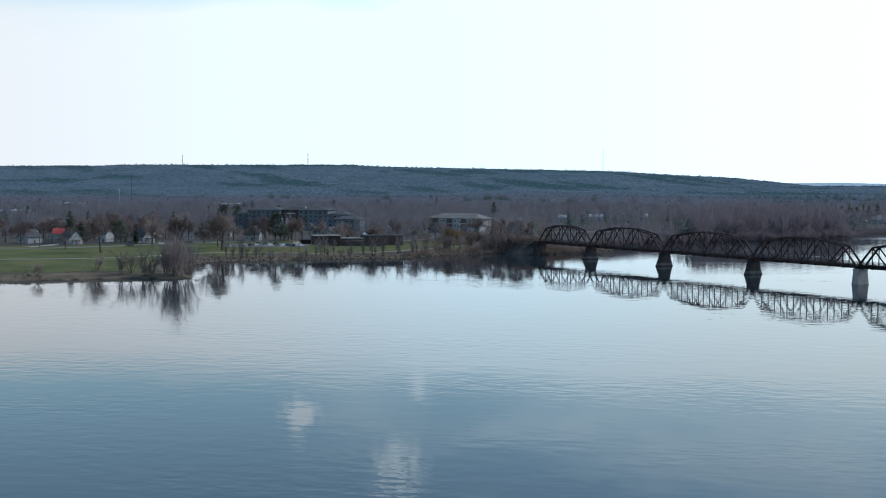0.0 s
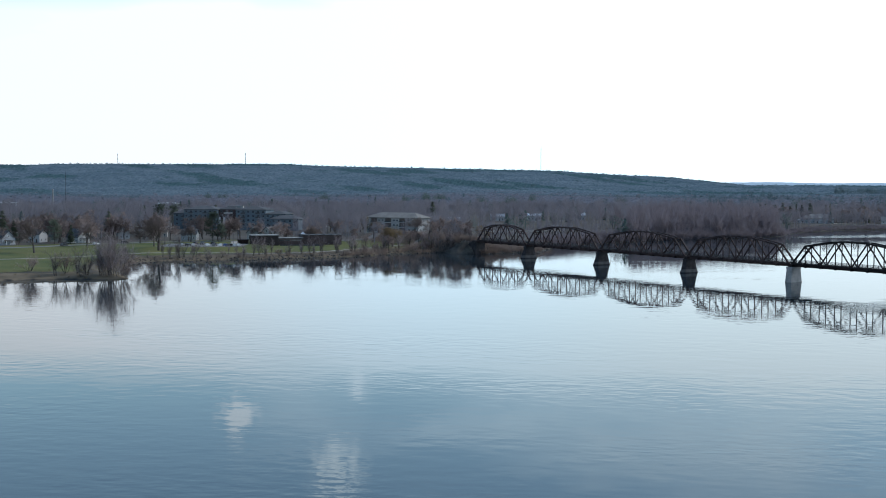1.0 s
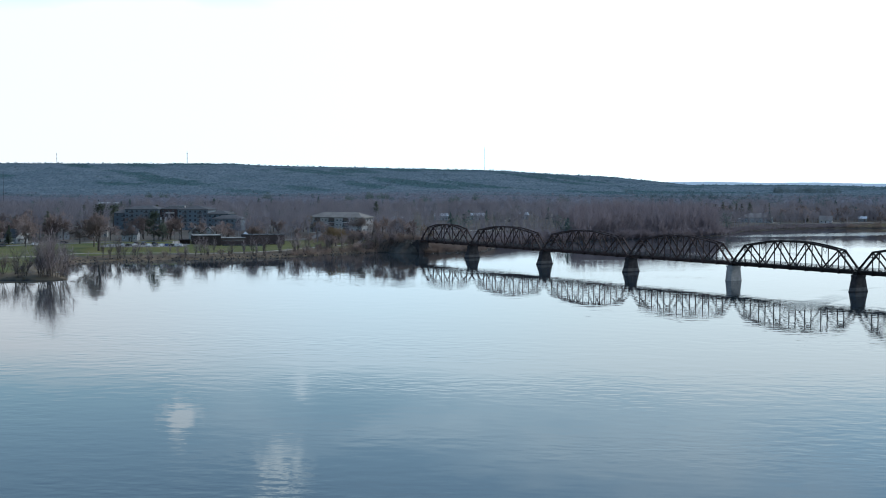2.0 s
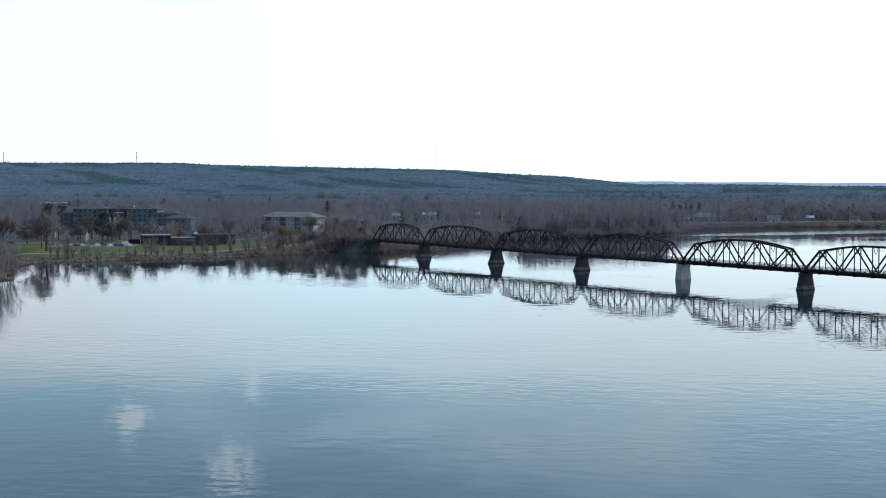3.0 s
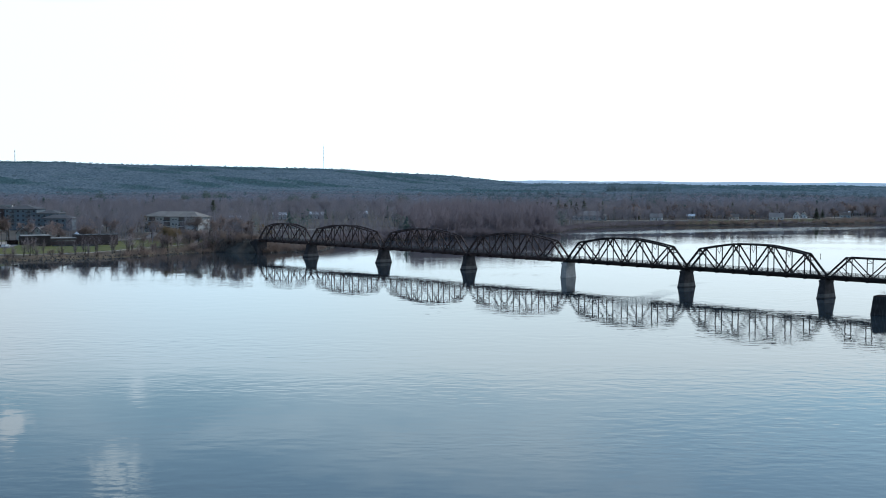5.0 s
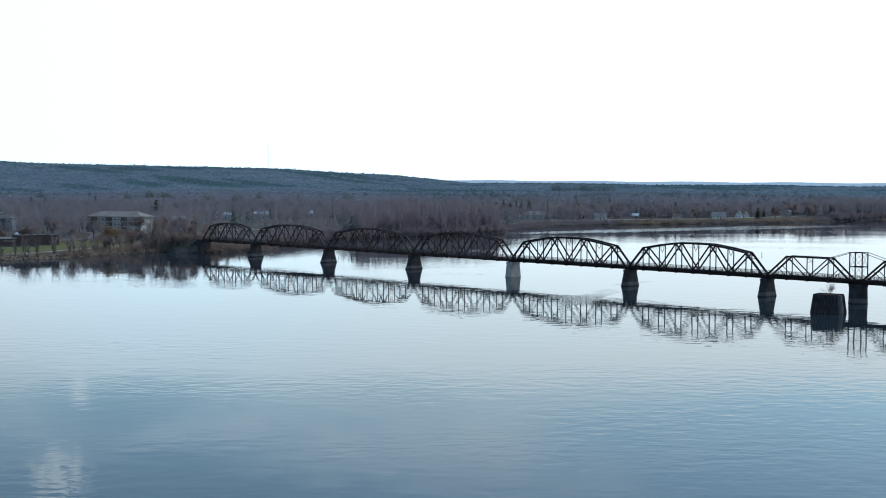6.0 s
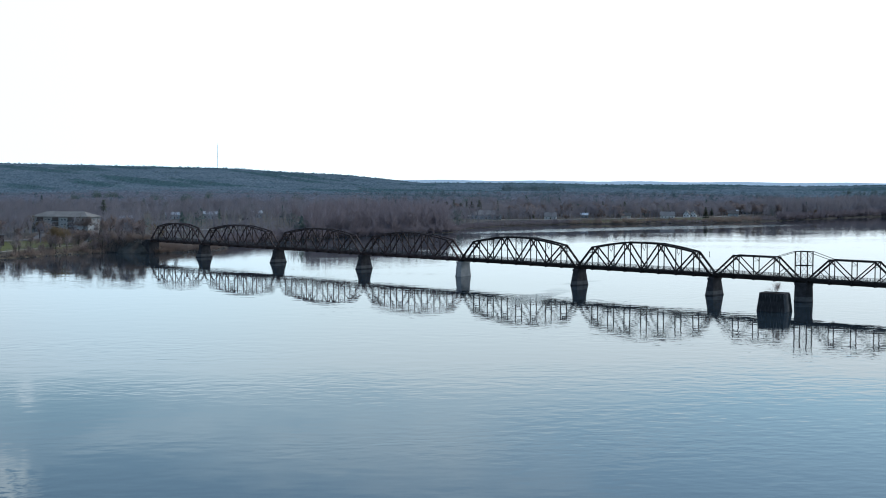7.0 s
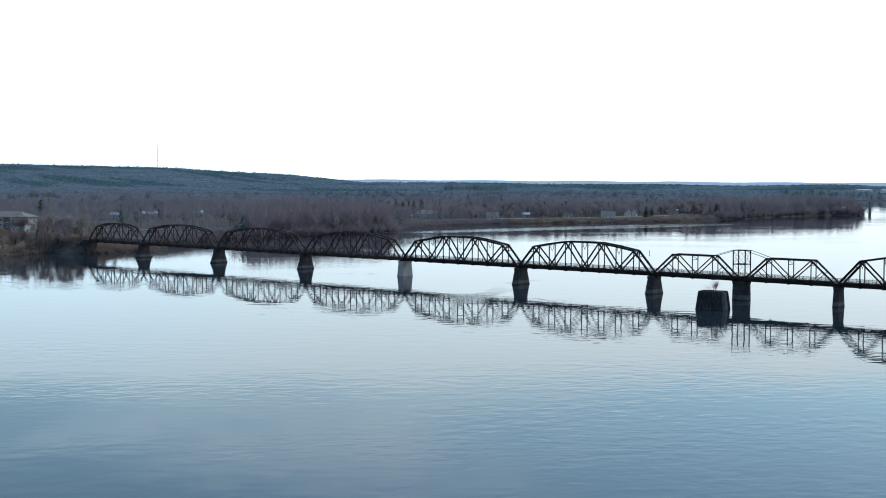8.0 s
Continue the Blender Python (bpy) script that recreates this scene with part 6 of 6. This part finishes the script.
names = ("white", "silver", "black", "blue", "grey")
car_plan = [(-223, 668, 2), (-219.5, 668, 0), (-212, 668.5, 0), (-208.5, 669, 4), (-204.5, 669, 0), (-202, 669, 3), (-199.5, 669.5, 2), (-197.2, 669.5, 1), (-195, 670, 0), (-226, 668, 1),
            (-224, 684, 2), (-220, 684.5, 4), (-214, 685, 2), (-290, 660, 4), (-278, 676, 0), (-297, 686, 0), (-270, 697, 2)]
models = {}
for i, (x, y, c) in enumerate(car_plan):
    rx = 80 + (i * 37) % 20 if i < 13 else 60
    m = pose(x, y, max(ground_at(x + a, y + b) for a in (-2, 2) for b in (-2, 2)) + (0.1 if i < 13 else 0.08), 0, 0, rx)
    if c not in models:
        models[c] = car(PAINTS[c], names[c] + " car parked beside the lawn")
        models[c].matrix_basis = m
    else:
        copy_thing(models[c], m)


# ---- masts, poles, far bridge ----
def mast(x, y, height, width, label, steel=STEEL_DARK):
    z = ground_at(x, y)
    t = thing("lattice_mast", pose(x, y, z), label, "mast", "masts")
    legs = [(math.cos(a) * width / 2, math.sin(a) * width / 2) for a in (0.5, 2.6, 4.7)]
    for lx, ly in legs:
        part("leg", beam(bmesh.new(), (lx, ly, -2), (lx * 0.4, ly * 0.4, height), width * 0.14, width * 0.14), steel, t)
    bm = bmesh.new()
    n = int(height / (width * 1.2))
    for i in range(n):
        za, zb = height * i / n, height * (i + 1) / n
        ka, kb = 1 - 0.6 * za / height, 1 - 0.6 * zb / height
        for (ax, ay), (bx, by) in zip(legs, legs[1:] + legs[:1]):
            beam(bm, (ax * ka, ay * ka, za), (bx * kb, by * kb, zb), width * 0.07, width * 0.07)
    tagged(part("lacing", bm, steel, t), kind="stuff")
    part("antenna", tube(bmesh.new(), [((0, 0, height - 1), width * 0.12), ((0, 0, height + height * 0.1), width * 0.05)], 6), steel, t)
    for f in (0.55, 0.9):
        part("antenna_ring", box(bmesh.new(), -width * 0.4, -width * 0.4, height * f, width * 0.4, width * 0.4, height * f + width * 0.9), steel, t)


mast(-185, 3896, 78, 1.7, "tall thin lattice mast on the wooded hill")
mast(-1070, 3750, 42, 2.6, "thin lattice mast on the wooded hill")
mast(-1425, 3630, 38, 2.2, "thin lattice mast on the wooded hill")
mast(-577, 1319, 42, 0.7, "slim grey lattice mast above the bare woods", GALVANISED)
z = ground_at(-589, 1313)
p = thing("chimney_stack", pose(-589, 1313, z), "pale slender chimney stack above the bare woods", "chimney")
part("shaft", tube(bmesh.new(), [((0, 0, -1), 1.1), ((0, 0, 12), 0.95), ((0, 0, 24), 0.8)], 14), CONCRETE, p)
part("rim", tube(bmesh.new(), [((0, 0, 24), 0.9), ((0, 0, 24.5), 0.9)], 14), TRIM, p)


def lamp_post(x, y):
    l = thing("street_lamp", pose(x, y, ground_at(x, y)), "slim grey street lamp beside the road", "street lamp", "street lamps")
    part("pole", tube(bmesh.new(), [((0, 0, -0.5), 0.14), ((0, 0, 8.5), 0.08)], 8), GALVANISED, l)
    part("arm", beam(bmesh.new(), (0, 0, 8.4), (0, -1.8, 8.9), 0.1, 0.1), GALVANISED, l)
    part("lamp_head", box(bmesh.new(), -0.2, -2.5, 8.8, 0.2, -1.7, 9.0, 0.05), TRIM, l)
    return l


lamp = lamp_post(-283, 694)
for x, y in ((-252, 722), (-215, 736), (-330, 634), (-200, 676), (-236, 668), (-165, 757)):
    copy_thing(lamp, pose(x, y, ground_at(x, y)))

marker = thing("channel_marker", pose(231.6, 663, 0), "small dark channel marker post standing in the river", "channel marker")
part("post", tube(bmesh.new(), [((0, 0, -3), 0.16), ((0, 0, 1.1), 0.12)], 8), STEEL_DARK, marker)
part("topmark", box(bmesh.new(), -0.25, -0.25, 1.0, 0.25, 0.25, 1.5, 0.1), STEEL_DARK, marker)

hw = thing("highway_bridge", pose(806, 1560, 0, 0, 0, 16), "distant grey highway bridge on tall piers", "bridge")
part("deck", box(bmesh.new(), -60, -6, 12.3, 900, 6, 14.0), SIDING_DULL, hw)
part("parapet", box(bmesh.new(), -60, -6.2, 14.0, 900, -5.8, 14.8), SIDING_DULL, hw)
for i in range(12):
    part("pier", box(bmesh.new(), 49.1 + i * 72, -1.6, -4, 50.9 + i * 72, 1.6, 12.3), SIDING_DULL, hw)

# Blue ridge at the edge of sight: a flat strip that glows in haze blue.
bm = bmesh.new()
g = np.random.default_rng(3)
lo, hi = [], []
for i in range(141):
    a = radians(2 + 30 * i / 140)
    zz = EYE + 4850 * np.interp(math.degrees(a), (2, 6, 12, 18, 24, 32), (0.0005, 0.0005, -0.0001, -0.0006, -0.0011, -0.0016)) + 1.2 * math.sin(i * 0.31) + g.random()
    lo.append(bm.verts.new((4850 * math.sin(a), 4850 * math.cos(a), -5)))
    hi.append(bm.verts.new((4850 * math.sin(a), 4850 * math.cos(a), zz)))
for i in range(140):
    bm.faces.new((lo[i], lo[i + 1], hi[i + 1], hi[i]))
tagged(part("backdrop_ridge", bm, RIDGE_GLOW), "far ridge backdrop on the horizon, glowing haze blue", "backdrop", kind="structure")


# ---- rocks along the water ----
def rocks():
    g = np.random.default_rng(12)
    ico = bmesh.new()
    bmesh.ops.create_icosphere(ico, subdivisions=1, radius=1.0)
    base = np.array([[v.co[:] for v in f.verts] for f in ico.faces])
    ico.free()
    out = []
    for (ax, ay), (bx, by) in zip(SHORE[11:24], SHORE[12:25]):
        n = int(math.hypot(bx - ax, by - ay) * 2.0)
        for _ in range(n):
            t, off = g.random(), g.random() * 5 - 0.8
            nx, ny = -(by - ay), bx - ax
            ln = math.hypot(nx, ny)
            x, y = ax + (bx - ax) * t + nx / ln * off, ay + (by - ay) * t + ny / ln * off
            s = 0.2 + 0.45 * g.random() ** 2
            out.append((x, y, s, g.random(3) * 0.5 + 0.75))
    xs, ys = np.array([o[0] for o in out]), np.array([o[1] for o in out])
    zs, _ = land(xs, ys)
    tris = [base * k * s + (x, y, z + s * 0.2) for (x, y, s, k), z in zip(out, zs)]
    tagged(soup("riprap", np.concatenate(tris), ROCK), "pale rocks scattered along the water's edge", "rocks", kind="stuff")


rocks()
